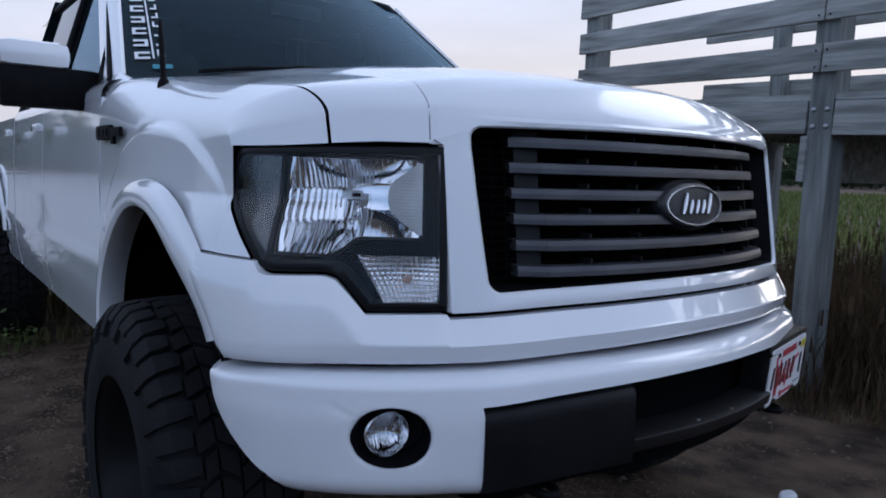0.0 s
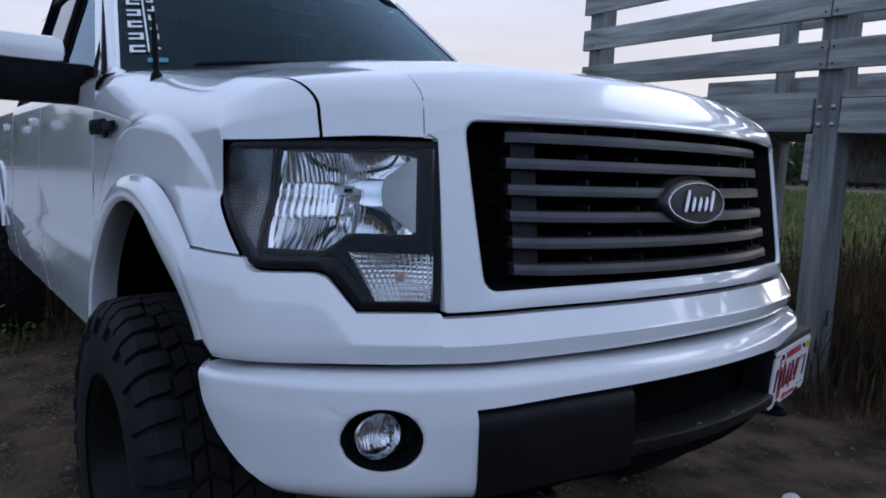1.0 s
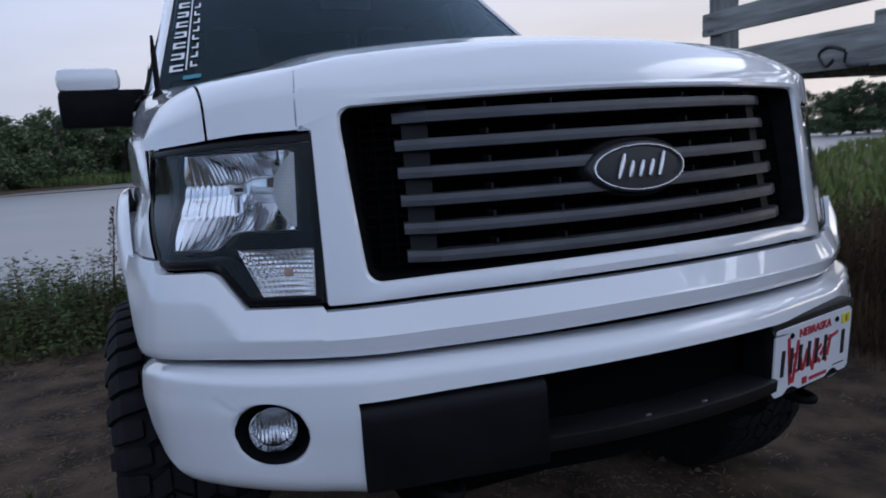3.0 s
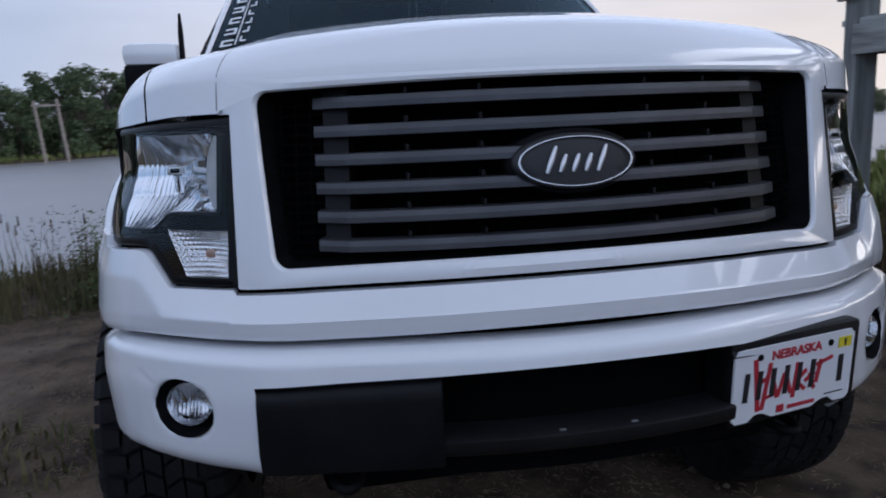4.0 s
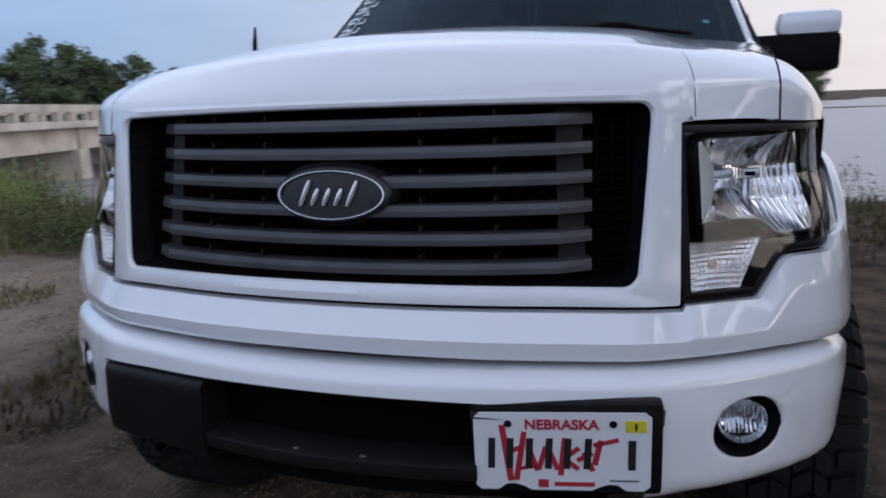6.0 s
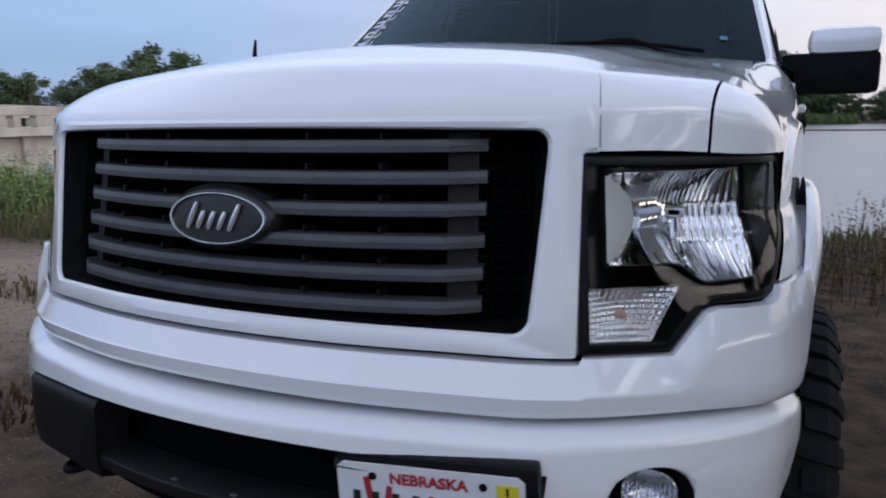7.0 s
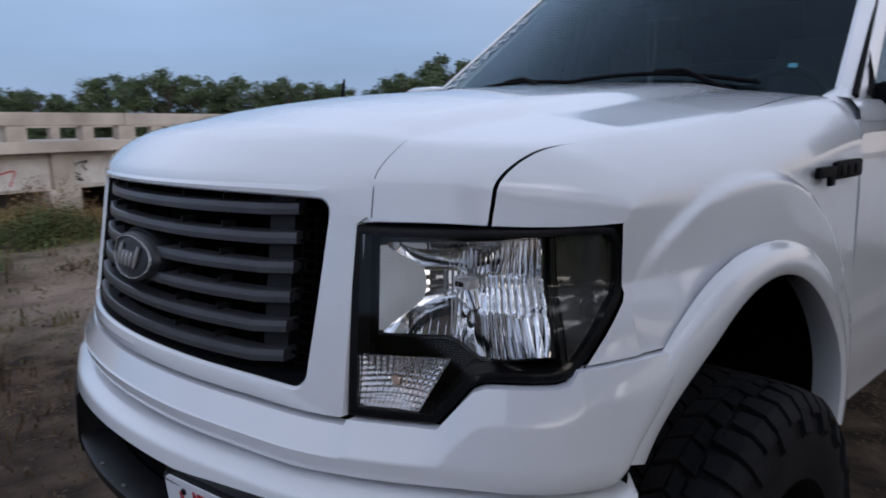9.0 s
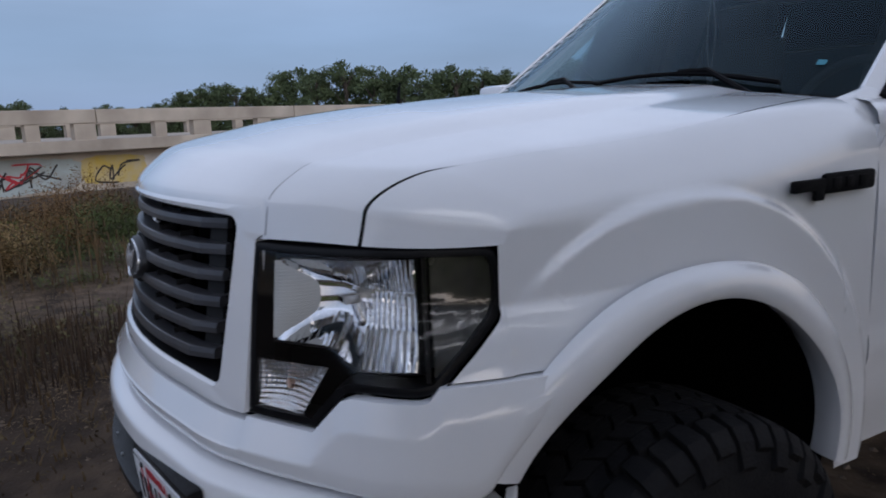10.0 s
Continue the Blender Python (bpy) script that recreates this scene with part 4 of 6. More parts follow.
# ---- plate ----
def build_plate():
    tl, tr, bl = Vector((0.283, -0.080, 0.774)), Vector((0.584, -0.024, 0.779)), Vector((0.283, -0.068, 0.623))
    u = (tr - tl).normalized()
    v = (bl - tl)
    v = (v - u * v.dot(u)).normalized()
    nrm = v.cross(u) * 1.0
    if nrm.y > 0:
        nrm = -nrm
    m = Matrix((u, -v, nrm)).transposed().to_4x4()
    m.translation = tl + u * 0.1525 + v * 0.0762
    plate = tagged(new("license_plate"))
    plate.parent = truck
    plate.matrix_local = m
    bm = bmesh.new()
    add_box(bm, 0.008, 0.002, -0.022, 0.332, 0.178, 0.035, bevel=0.01)
    part("backing_plate", bm, SOFTBLACK, plate, "black plastic plate bracket")
    bm = bmesh.new()
    n = 60
    w, h, r = 0.1525, 0.0762, 0.011
    rim = []
    for k in range(n):
        s, z = ring_point(k, n, w, -h, h, r)
        if z < -h + 0.012:
            for cx in (-0.086, 0.086):
                z = max(z, -h + 0.013 * math.sqrt(max(0, 1 - ((s - cx) / 0.024) ** 2)))
        rim.append((s, z))
    top = [bm.verts.new((s, z, 0.0)) for s, z in rim]
    low = [bm.verts.new((s, z, -0.004)) for s, z in rim]
    bm.faces.new(top)
    bm.faces.new(low)
    for i in range(n):
        bm.faces.new((top[i], low[i], low[(i + 1) % n], top[(i + 1) % n]))
    part("plate", bm, PLATEWHITE, plate, "white plate with red and black marks", smooth=False)

    def bar(x, y, sx, sy, mat, rot=0, z=0.0012, name="mark"):
        bm = bmesh.new()
        add_box(bm, x, y, z, sx, sy, 0.0016, Matrix.Rotation(radians(rot), 4, "Z"), bevel=0.0004)
        part(name, bm, mat, plate, smooth=False)
    # the number, as plain bars
    for i, x in enumerate((-0.122, -0.090, -0.056, -0.022, 0.010, 0.045)):
        bar(x, -0.002, 0.012, 0.060, INK, rot=-3)
    bar(0.120, -0.004, 0.013, 0.058, INK)
    # red brush stroke behind
    for x, y, sx, sy, rot in ((-0.096, -0.002, 0.011, 0.112, 7), (-0.072, -0.008, 0.010, 0.098, -9), (-0.084, 0.004, 0.034, 0.009, 24), (-0.050, -0.012, 0.009, 0.052, 18), (-0.034, -0.012, 0.009, 0.048, -16),
                              (-0.016, -0.010, 0.009, 0.052, 20), (0.002, -0.008, 0.010, 0.075, -6), (0.016, -0.002, 0.036, 0.009, 38), (0.016, -0.022, 0.034, 0.009, -40), (0.040, -0.008, 0.030, 0.009, 30), (0.046, -0.018, 0.009, 0.040, 24),
                              (0.062, 0.000, 0.010, 0.050, -12), (0.076, 0.020, 0.044, 0.008, 14), (-0.060, -0.030, 0.040, 0.007, 12)):
        bar(x, y, sx, sy, RED, rot, z=0.0004)
    bar(-0.032, -0.062, 0.018, 0.016, RED)
    bar(0.022, -0.063, 0.07, 0.008, RED)
    bar(0.108, -0.055, 0.05, 0.002, INK)
    bar(0.126, 0.052, 0.034, 0.022, YELLOW)
    bar(0.126, 0.052, 0.004, 0.014, INK, z=0.0022)
    # the printed word, in raised letters
    cu = bpy.data.curves.new("printed_word", "FONT")
    cu.body, cu.size, cu.align_x, cu.align_y, cu.extrude, cu.offset = "NEBRASKA", 0.026, "CENTER", "CENTER", 0.0006, 0.0008
    tmp = new("printed_word", cu)
    bpy.context.view_layer.update()
    me = bpy.data.meshes.new_from_object(tmp.evaluated_get(bpy.context.evaluated_depsgraph_get()))
    bpy.data.objects.remove(tmp)
    me.materials.clear()
    me.materials.append(RED)
    word = new("printed_word", me)
    word.parent = plate
    word.location = (0.0, 0.054, 0.001)
    for x in (-0.092, 0.088):
        bm = bmesh.new()
        bmesh.ops.create_uvsphere(bm, u_segments=14, v_segments=8, radius=0.007)
        bmesh.ops.scale(bm, vec=(1, 1, 0.5), verts=bm.verts)
        bmesh.ops.translate(bm, vec=(x, 0.056, 0.001), verts=bm.verts)
        part("bolt", bm, BLACK, plate)


build_plate()


# ---- cab ----
def build_cab():
    # windscreen: a curved sheet from the cowl to the roof
    def screen(u, v, inset=0.0):
        x = u * (0.85 - 0.16 * v)
        y = 1.555 - 0.10 * (1 - u * u) * (1 - 0.3 * v) + 0.76 * v
        z = 1.468 + 0.05 * (1 - u * u) + 0.585 * v
        return Vector((x, y, z - inset))
    bm = bmesh.new()
    add_grid(bm, screen, lin(-1, 1, 25), lin(0, 1, 14))
    part("windshield", bm, SCREEN, truck, "dark tinted windshield").visible_shadow = False
    # pillars at its sides
    for sg in (-1, 1):
        bm = bmesh.new()
        prof = [(0.0, 0.0, 0.004), (0.012, 0.0, 0.014), (0.030, 0.03, 0.010), (0.045, 0.075, -0.008), (0.052, 0.12, -0.04)]

        def pil(k, v):
            p = screen(sg * 1.0, v)
            dx, dy, dz = prof[k]
            return p + Vector((sg * dx, dy, dz - 0.02 * (1 - v) * k / 4))
        add_grid(bm, pil, range(5), lin(-0.02, 1, 14))
        part("windshield_pillar", bm, PAINT, truck)
        # the fender's rear corner, swept up into the pillar
        bm = bmesh.new()

        def corner(t, v):
            low = hood_point(sg * (0.90 + 0.10 * t), 0.985) - Vector((0, 0, 0.002))
            k = min(3.999, t * 4)
            i = int(k)
            high = pil(i, 0.03).lerp(pil(i + 1, 0.03), k - i)
            return low.lerp(high, v)
        add_grid(bm, corner, lin(0, 1, 12), lin(0, 1, 12))

        def sail(t, v):
            """From the corner's outer edge back to the door's belt line."""
            return corner(1.0, v).lerp(Vector((sg * (0.940 - 0.036 * v), 1.525 + 0.17 * v, 1.375 + 0.09 * v)), t)
        add_grid(bm, sail, lin(0, 1, 5), lin(0, 1, 8))
        part("cowl_corner", bm, PAINT, truck)
    # roof
    bm = bmesh.new()
    add_grid(bm, lambda u, v: Vector((u * (0.70 + 0.02 * smooth(0, 0.3, v)), 2.27 + 1.85 * v, 2.065 + 0.045 * math.sin(math.pi * min(1, v + 0.15)) - 0.03 * u * u - 0.12 * max(0, abs(u) - 0.9) * 10 * 0.3)), lin(-1, 1, 21), lin(0, 1, 12))
    part("roof", bm, PAINT, truck)
    # cowl under the wipers
    bm = bmesh.new()
    add_grid(bm, lambda u, v: Vector((u * 0.86, 1.34 + 0.08 * u * u + 0.13 * v, 1.475 + 0.015 * v + 0.02 * (1 - u * u) - 0.05 * u * u)), lin(-1, 1, 15), lin(0, 1, 3))
    part("cowl", bm, BLACK, truck)
    # wipers
    for x0, x1 in ((-0.62, 0.05), (0.02, 0.66)):
        bm = bmesh.new()
        for off, rad in ((0.0, 0.007),):
            pts = []
            for t in lin(0, 1, 9):
                p = screen((x0 + (x1 - x0) * t) / 0.84, 0.025 + 0.035 * math.sin(math.pi * t))
                pts.append(p + Vector((0, -0.01, 0.012)))
            add_tube(bm, pts, rad, 6)
        pts = [screen((x1 - 0.02) / 0.84, -0.03) + Vector((0, -0.02, 0.0)), screen((x0 * 0.35 + x1 * 0.65) / 0.84, 0.06) + Vector((0, -0.01, 0.022)), screen((x0 + x1) / 2 / 0.84, 0.06) + Vector((0, -0.008, 0.018))]
        add_tube(bm, pts, 0.008, 6)
        part("wiper", bm, BLACK, truck)
    # body sides: doors, rear cab and cargo box
    for sg in (-1, 1):
        def side(y, z):
            x = 0.947 - 0.03 * smooth(0.80, 0.55, z) - 0.014 * smooth(1.18, 1.45, z)
            x += 0.008 * math.exp(-((z - 0.865) / 0.02) ** 2)
            return Vector((sg * x, y, z))
        for name, y0, y1, z1 in (("front_door", 1.515, 2.62, 1.405), ("rear_door", 2.63, 3.60, 1.405), ("cargo_box", 3.63, 5.45, 1.42)):
            bm = bmesh.new()
            if name == "cargo_box":
                yc = 4.56
                ys = lin(y0, y1, 40)

                def low(y):
                    d = 0.40 ** 2 - (y - yc) ** 2
                    return Z_ARCH + math.sqrt(d) if d > 0 else 0.60
                add_grid(bm, lambda y, v: side(y, low(y) + (z1 - low(y)) * v), ys, lin(0, 1, 16))
            else:
                add_grid(bm, lambda y, v: side(y, 0.60 + (z1 - 0.60) * v), lin(y0, y1, 8), lin(0, 1, 30))
            border = [e for e in bm.edges if e.is_boundary]
            ret = bmesh.ops.extrude_edge_only(bm, edges=border)
            for v in [v for v in ret["geom"] if isinstance(v, bmesh.types.BMVert)]:
                v.co.x -= sg * 0.03
            part(name, bm, PAINT, truck)
        # near-black sheet added behind the doors so that their gaps look dark
        bm = bmesh.new()
        add_grid(bm, lambda y, z: side(y, z) - Vector((sg * 0.025, 0, 0)), lin(1.48, 3.68, 10), lin(0.63, 1.40, 12))
        part("door_gap_backing", bm, GAP, truck)
        bm = bmesh.new()
        add_grid(bm, lambda y, k: Vector((sg * (0.936, 0.930, 0.908, 0.85)[k], y, (1.40, 1.432, 1.458, 1.472)[k])), lin(1.515, 3.6, 6), range(4))
        part("belt_moulding", bm, PAINT, truck)
        bm = bmesh.new()
        add_grid(bm, lambda u, v: Vector((sg * (0.895 - 0.03 * v), 1.68 + 0.09 * u + 0.08 * v * (1 - u), 1.470 + 0.13 * v * (0.25 + 0.75 * u))), lin(0, 1, 4), lin(0, 1, 4))
        part("mirror_sail", bm, BLACK, truck)
        # side glass leaning in, with white frames
        def pane(y, v):
            return Vector((sg * (0.885 - 0.17 * v), y, 1.465 + 0.555 * v))
        bm = bmesh.new()
        add_grid(bm, lambda u, v: pane(1.70 + 0.62 * v + u * (2.58 - 1.70 - 0.62 * v), v * 0.93 + 0.02), lin(0, 1, 8), lin(0, 1, 8))
        part("front_side_window", bm, SIDE_GLASS, truck).visible_shadow = False
        bm = bmesh.new()
        add_grid(bm, lambda u, v: pane(2.70 + u * 0.82, v * 0.93 + 0.02), lin(0, 1, 8), lin(0, 1, 8))
        part("rear_side_window", bm, TINT, truck)
        bm = bmesh.new()
        add_grid(bm, lambda y, v: pane(y, v) - Vector((sg * 0.004, 0, 0)), [2.56, 2.64, 2.72], lin(0, 1, 5))
        part("door_pillar", bm, BLACK, truck)
        for pts, nm in (([pane(1.60 + 0.75 * v, v) + Vector((sg * 0.004, 0, 0)) for v in lin(0, 1, 8)], "window_frame"), ([pane(2.64, v) + Vector((sg * 0.004, 0, 0)) for v in lin(0, 1, 4)], "window_frame"), ([pane(y, 0.98) for y in lin(2.3, 3.6, 4)], "window_frame"), ([pane(3.58, v) for v in lin(0, 1, 4)], "window_frame")):
            bm = bmesh.new()
            add_tube(bm, pts, 0.010 if pts[0].y < 1.7 else 0.020, 8)
            part(nm, bm, BLACK, truck)
        # badge on the fender: plain dark blocks
        bm = bmesh.new()
        x = 0.957
        add_box(bm, sg * x, 1.235, 1.288, 0.012, 0.11, 0.026, bevel=0.004)
        add_box(bm, sg * x, 1.375, 1.288, 0.016, 0.185, 0.044, bevel=0.010)
        for dy in (-0.055, -0.01, 0.04):
            add_box(bm, sg * (x + 0.008), 1.375 + dy, 1.288, 0.006, 0.028, 0.026, bevel=0.003)
        add_box(bm, sg * x, 1.27, 1.268, 0.012, 0.03, 0.03, bevel=0.004)
        part("side_badge", bm, BLACK, truck, "black block badge")
        # door mirror: black shell below, white cap above
        mirror = tagged(new("door_mirror"))
        mirror.parent = truck
        bm = bmesh.new()
        add_box(bm, sg * 1.033, 1.82, 1.443, 0.305, 0.12, 0.135, bevel=0.022)
        part("shell", bm, BLACK, mirror, "black mirror shell")
        bm = bmesh.new()
        add_box(bm, sg * 1.078, 1.815, 1.547, 0.215, 0.13, 0.09, bevel=0.035)
        part("cap", bm, PAINT, mirror, "white mirror cap")
        bm = bmesh.new()
        add_box(bm, sg * 0.93, 1.83, 1.43, 0.12, 0.08, 0.06, bevel=0.02)
        part("arm", bm, BLACK, mirror)
        # door handles
        for y in (2.48, 3.45):
            bm = bmesh.new()
            add_box(bm, sg * 0.985, y, 1.33, 0.03, 0.16, 0.035, bevel=0.012)
            part("door_handle", bm, PAINT, truck)
    # near-black boxes added so that cab and cargo box look dark inside, and tailgate
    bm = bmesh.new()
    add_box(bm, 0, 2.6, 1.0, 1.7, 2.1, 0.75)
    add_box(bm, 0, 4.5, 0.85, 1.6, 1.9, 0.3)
    part("dark_fill_boxes", bm, GAP, truck)
    bm = bmesh.new()
    add_box(bm, 0, 5.44, 1.05, 1.75, 0.05, 0.72, bevel=0.02)
    part("tailgate", bm, PAINT, truck)
    bm = bmesh.new()
    add_grid(bm, lambda x, v: Vector((x * (0.93 - 0.2 * v), 3.62 - 0.08 * v, 1.40 + 0.66 * v)), lin(-1, 1, 6), lin(0, 1, 4))
    part("rear_window", bm, TINT, truck)
    # antenna on the passenger fender
    bm = bmesh.new()
    foot = hood_point(-0.853 / 0.942, (1.133 - 0.43) / (1.485 - 0.43)).z
    add_tube(bm, [(-0.853, 1.133, foot - 0.012), (-0.853, 1.133, foot + 0.010), (-0.853, 1.135, foot + 0.024)], [0.020, 0.016, 0.008], 12)
    add_tube(bm, [(-0.853, 1.135, foot + 0.01), (-0.853, 1.15, 1.54), (-0.853, 1.160, 1.60)], [0.0085, 0.0085, 0.004], 8)
    part("antenna", bm, BLACK, truck, "short black rubber antenna")
    # window stickers, as plain bars
    stick = tagged(new("window_sticker"))
    stick.parent = truck

    def bar(u, v, su, sv, mat, nm="sticker_bar"):
        bm = bmesh.new()
        add_grid(bm, lambda a, b: screen(u + a * su, v + b * sv) + Vector((0, -0.003, 0.004)), lin(-0.5, 0.5, 3), lin(-0.5, 0.5, 4))
        part(nm, bm, mat, stick, smooth=False)
    bar(-0.865, 0.075, 0.075, 0.028, TEAL)
    for i in range(7):
        bar(-0.935, 0.135 + i * 0.088, 0.058, 0.014, STICKER)
        bar(-0.935, 0.170 + i * 0.088, 0.058, 0.014, STICKER)
        bar(-0.935 + (0.022 if i % 2 else -0.022), 0.152 + i * 0.088, 0.014, 0.048, STICKER)
    for i in range(8):
        bar(-0.862, 0.155 + i * 0.070, 0.030, 0.012, STICKER)
        bar(-0.862 + (0.011 if i % 3 else -0.011), 0.170 + i * 0.070, 0.009, 0.040, STICKER)
    bar(-0.893, 0.43, 0.007, 0.60, STICKER)
    bar(0.86, 0.13, 0.028, 0.022, TEAL)

    # inside the cab: dash, steering wheel, seats and lining
    bm = bmesh.new()
    add_grid(bm, lambda u, k: Vector((u * 0.82, (1.50, 1.72, 1.98, 2.06, 2.06)[k] + 0.06 * u * u, (1.45, 1.462, 1.455, 1.42, 1.1)[k] + 0.02 * math.exp(-((u - 0.5) / 0.22) ** 2) * (k in (2, 3)))), lin(-1, 1, 30), range(5))
    part("dashboard", bm, CABIN, truck, "dark grey dashboard")
    bm = bmesh.new()
    wm = Matrix.Translation((0.43, 2.20, 1.43)) @ Matrix.Rotation(radians(62), 4, "X")
    loop = [wm @ Vector((0.185 * math.cos(t), 0.185 * math.sin(t), 0)) for t in lin(0, 2 * math.pi, 33)]
    add_tube(bm, loop, 0.016, 8)
    add_tube(bm, [wm @ Vector((-0.18, 0, 0)), wm @ Vector((0, -0.02, -0.03)), wm @ Vector((0.18, 0, 0))], [0.014, 0.05, 0.014], 8)
    part("steering_wheel", bm, CABIN, truck, "black steering wheel")
    for x in (-0.43, 0.43):
        bm = bmesh.new()
        add_grid(bm, lambda t, z: Vector((x + (0.25 - 0.05 * smooth(1.5, 1.75, z)) * math.copysign(abs(math.cos(t)) ** 0.5, math.cos(t)), 2.62 + 0.25 * (z - 1.2) + 0.075 * math.copysign(abs(math.sin(t)) ** 0.6, math.sin(t)), z)), [i * 2 * math.pi / 24 for i in range(24)], [1.15, 1.4, 1.6, 1.70, 1.745], close_u=True)
        add_box(bm, x, 2.79, 1.83, 0.27, 0.10, 0.17, bevel=0.04)
        add_tube(bm, [(x - 0.06, 2.77, 1.70), (x - 0.06, 2.78, 1.80)], 0.008, 6)
        add_tube(bm, [(x + 0.06, 2.77, 1.70), (x + 0.06, 2.78, 1.80)], 0.008, 6)
        part("seat", bm, CABIN, truck, "dark cloth seat with headrest")
    bm = bmesh.new()
    add_box(bm, 0, 3.42, 1.45, 1.5, 0.14, 0.55, bevel=0.05)
    part("rear_bench", bm, CABIN, truck)
    bm = bmesh.new()
    add_grid(bm, lambda u, v: Vector((u * 0.69, 2.30 + 1.3 * v, 2.030 - 0.03 * u * u)), lin(-1, 1, 9), lin(0, 1, 5))
    part("headliner", bm, CABIN, truck)
    bm = bmesh.new()
    add_box(bm, 0.0, 2.06, 1.895, 0.24, 0.03, 0.065, bevel=0.012)
    mirror_in = part("inside_mirror", bm, CABIN, truck)
    rnd = random.Random(2)
    for off in (-0.018, 0.018):
        bm = bmesh.new()
        for i in range(34):
            z = 1.87 - 0.0092 * i
            m = bmesh.ops.create_icosphere(bm, subdivisions=1, radius=0.003)
            bmesh.ops.translate(bm, vec=(0.01 + off * math.sin(math.pi * i / 33) + rnd.uniform(-0.001, 0.001), 2.03, z), verts=m["verts"])
        if off > 0:
            add_box(bm, 0.01, 2.03, 1.56, 0.022, 0.008, 0.05, bevel=0.003)
        part("hanging_beads", bm, GREY, mirror_in, "string of hanging beads")


build_cab()


# ---- wheels ----
def build_wheel(x, y, sg):
    """A tall mud tyre with deep staggered blocks on a black wheel, its outer face towards sg."""
    R, W = 0.437, 0.325
    wheel = tagged(new("wheel"))
    wheel.parent = truck
    wheel.location = (x, y, R - 0.018)
    wheel.scale = (1, 0.978, 0.978)
    bm = bmesh.new()
    prof = [(-0.5, 0.255), (-0.52, 0.30), (-0.51, 0.35), (-0.47, 0.395), (-0.42, 0.420), (-0.3, 0.428), (0, 0.430), (0.3, 0.428), (0.42, 0.420), (0.47, 0.395), (0.51, 0.35), (0.52, 0.30), (0.5, 0.255)]
    n = 72
    add_grid(bm, lambda t, k: Vector((prof[k][0] * W, prof[k][1] * math.cos(t), prof[k][1] * math.sin(t))), [i * 2 * math.pi / n for i in range(n)], range(13), close_u=True)
    tyre = part("tyre", bm, RUBBER, wheel, "black mud-terrain tyre with deep blocks")
    rnd = random.Random(5)
    blocks = bmesh.new()

    def at(u, t, up):
        base = interp(abs(u), [(0, 0.430), (0.3, 0.428), (0.42, 0.420), (0.47, 0.397), (0.51, 0.352)])
        r = base + up * (1 if abs(u) < 0.45 else 0.55)
        return Vector((u * W + (0.008 * up / 0.0165 * (1 if u > 0 else -1) if abs(u) > 0.45 else 0), r * math.cos(t), r * math.sin(t)))

    def block(q, us, ta, tb, h=0.019):
        """One lug: stations across, each from angle ta(u) to tb(u), with flat top and steep sides."""
        n = len(us)
        rows = [[(q * u, ta(u) + (tb(u) - ta(u)) * f) for f in (0.0, 0.5, 1.0)] for u in us]
        top = [[blocks.verts.new(at(u, t, h)) for u, t in r] for r in rows]
        for r0, r1 in zip(top, top[1:]):
            for k in range(2):
                blocks.faces.new((r0[k], r0[k + 1], r1[k + 1], r1[k]))
        ring = [(i, 0) for i in range(n)] + [(n - 1, 1)] + [(i, 2) for i in range(n - 1, -1, -1)] + [(0, 1)]
        low = []
        cu, ct = (us[0] + us[-1]) / 2, (ta(us[n // 2]) + tb(us[n // 2])) / 2
        for i, k in ring:
            u, t = rows[i][k]
            low.append(blocks.verts.new(at(q * cu + (u - q * cu) * 1.03, ct + (t - ct) * 1.04, -0.004)))
        for j in range(len(ring)):
            (i0, k0), (i1, k1) = ring[j], ring[(j + 1) % len(ring)]
            blocks.faces.new((top[i0][k0], top[i1][k1], low[(j + 1) % len(ring)], low[j]))
    P = 2 * math.pi / 44
    for i in range(44):
        for q in (-1, 1):
            o = i * P + (0.5 * P if q > 0 else 0)
            j = rnd.uniform(-0.03, 0.03) * P
            e, w = (0.505, 0.255) if i % 2 else (0.475, 0.290)
            block(q, [w, w + 0.05, 0.42, 0.455, e], lambda u: o + (0.10 + 1.1 * max(0, 0.36 - u)) * P, lambda u: o + (0.86 - 1.1 * max(0, 0.36 - u)) * P)
            block(q, [0.150, 0.20, w - 0.022], lambda u: o + (0.02 + 3.2 * (u - 0.15)) * P + j, lambda u: o + (0.84 + 2.2 * (u - 0.15)) * P + j)
            block(q, [0.010, 0.07, 0.132], lambda u: o + (0.36 - 3.0 * u) * P + j, lambda u: o + (1.20 - 3.4 * u) * P + j)
    tread = part("tread", blocks, RUBBER, tyre, smooth=False)
    tread["kind"] = "stuff"
    # wheel: dish, spokes and hub
    bm = bmesh.new()
    f = sg
    prof = [(0.5, 0.256), (0.49, 0.262), (0.46, 0.25), (0.40, 0.236), (0.05, 0.228), (-0.1, 0.20)]
    add_grid(bm, lambda t, k: Vector((f * prof[k][0] * W, prof[k][1] * math.cos(t), prof[k][1] * math.sin(t))), [i * 2 * math.pi / 48 for i in range(48)], range(6), close_u=True)
    rim = part("rim", bm, RIM, wheel, "gloss black wheel")
    for i in range(8):
        a = i * math.pi / 4
        bm = bmesh.new()
        add_box(bm, f * 0.03, 0, 0.14, 0.035, 0.055, 0.19, bevel=0.01)
        bmesh.ops.rotate(bm, verts=bm.verts, cent=(0, 0, 0), matrix=Matrix.Rotation(a, 3, "X"))
        part("spoke", bm, RIM, rim)
    bm = bmesh.new()
    add_tube(bm, [(f * -0.05, 0, 0), (f * 0.06, 0, 0), (f * 0.075, 0, 0)], [0.075, 0.07, 0.05], 20)
    part("hub", bm, RIM, rim)


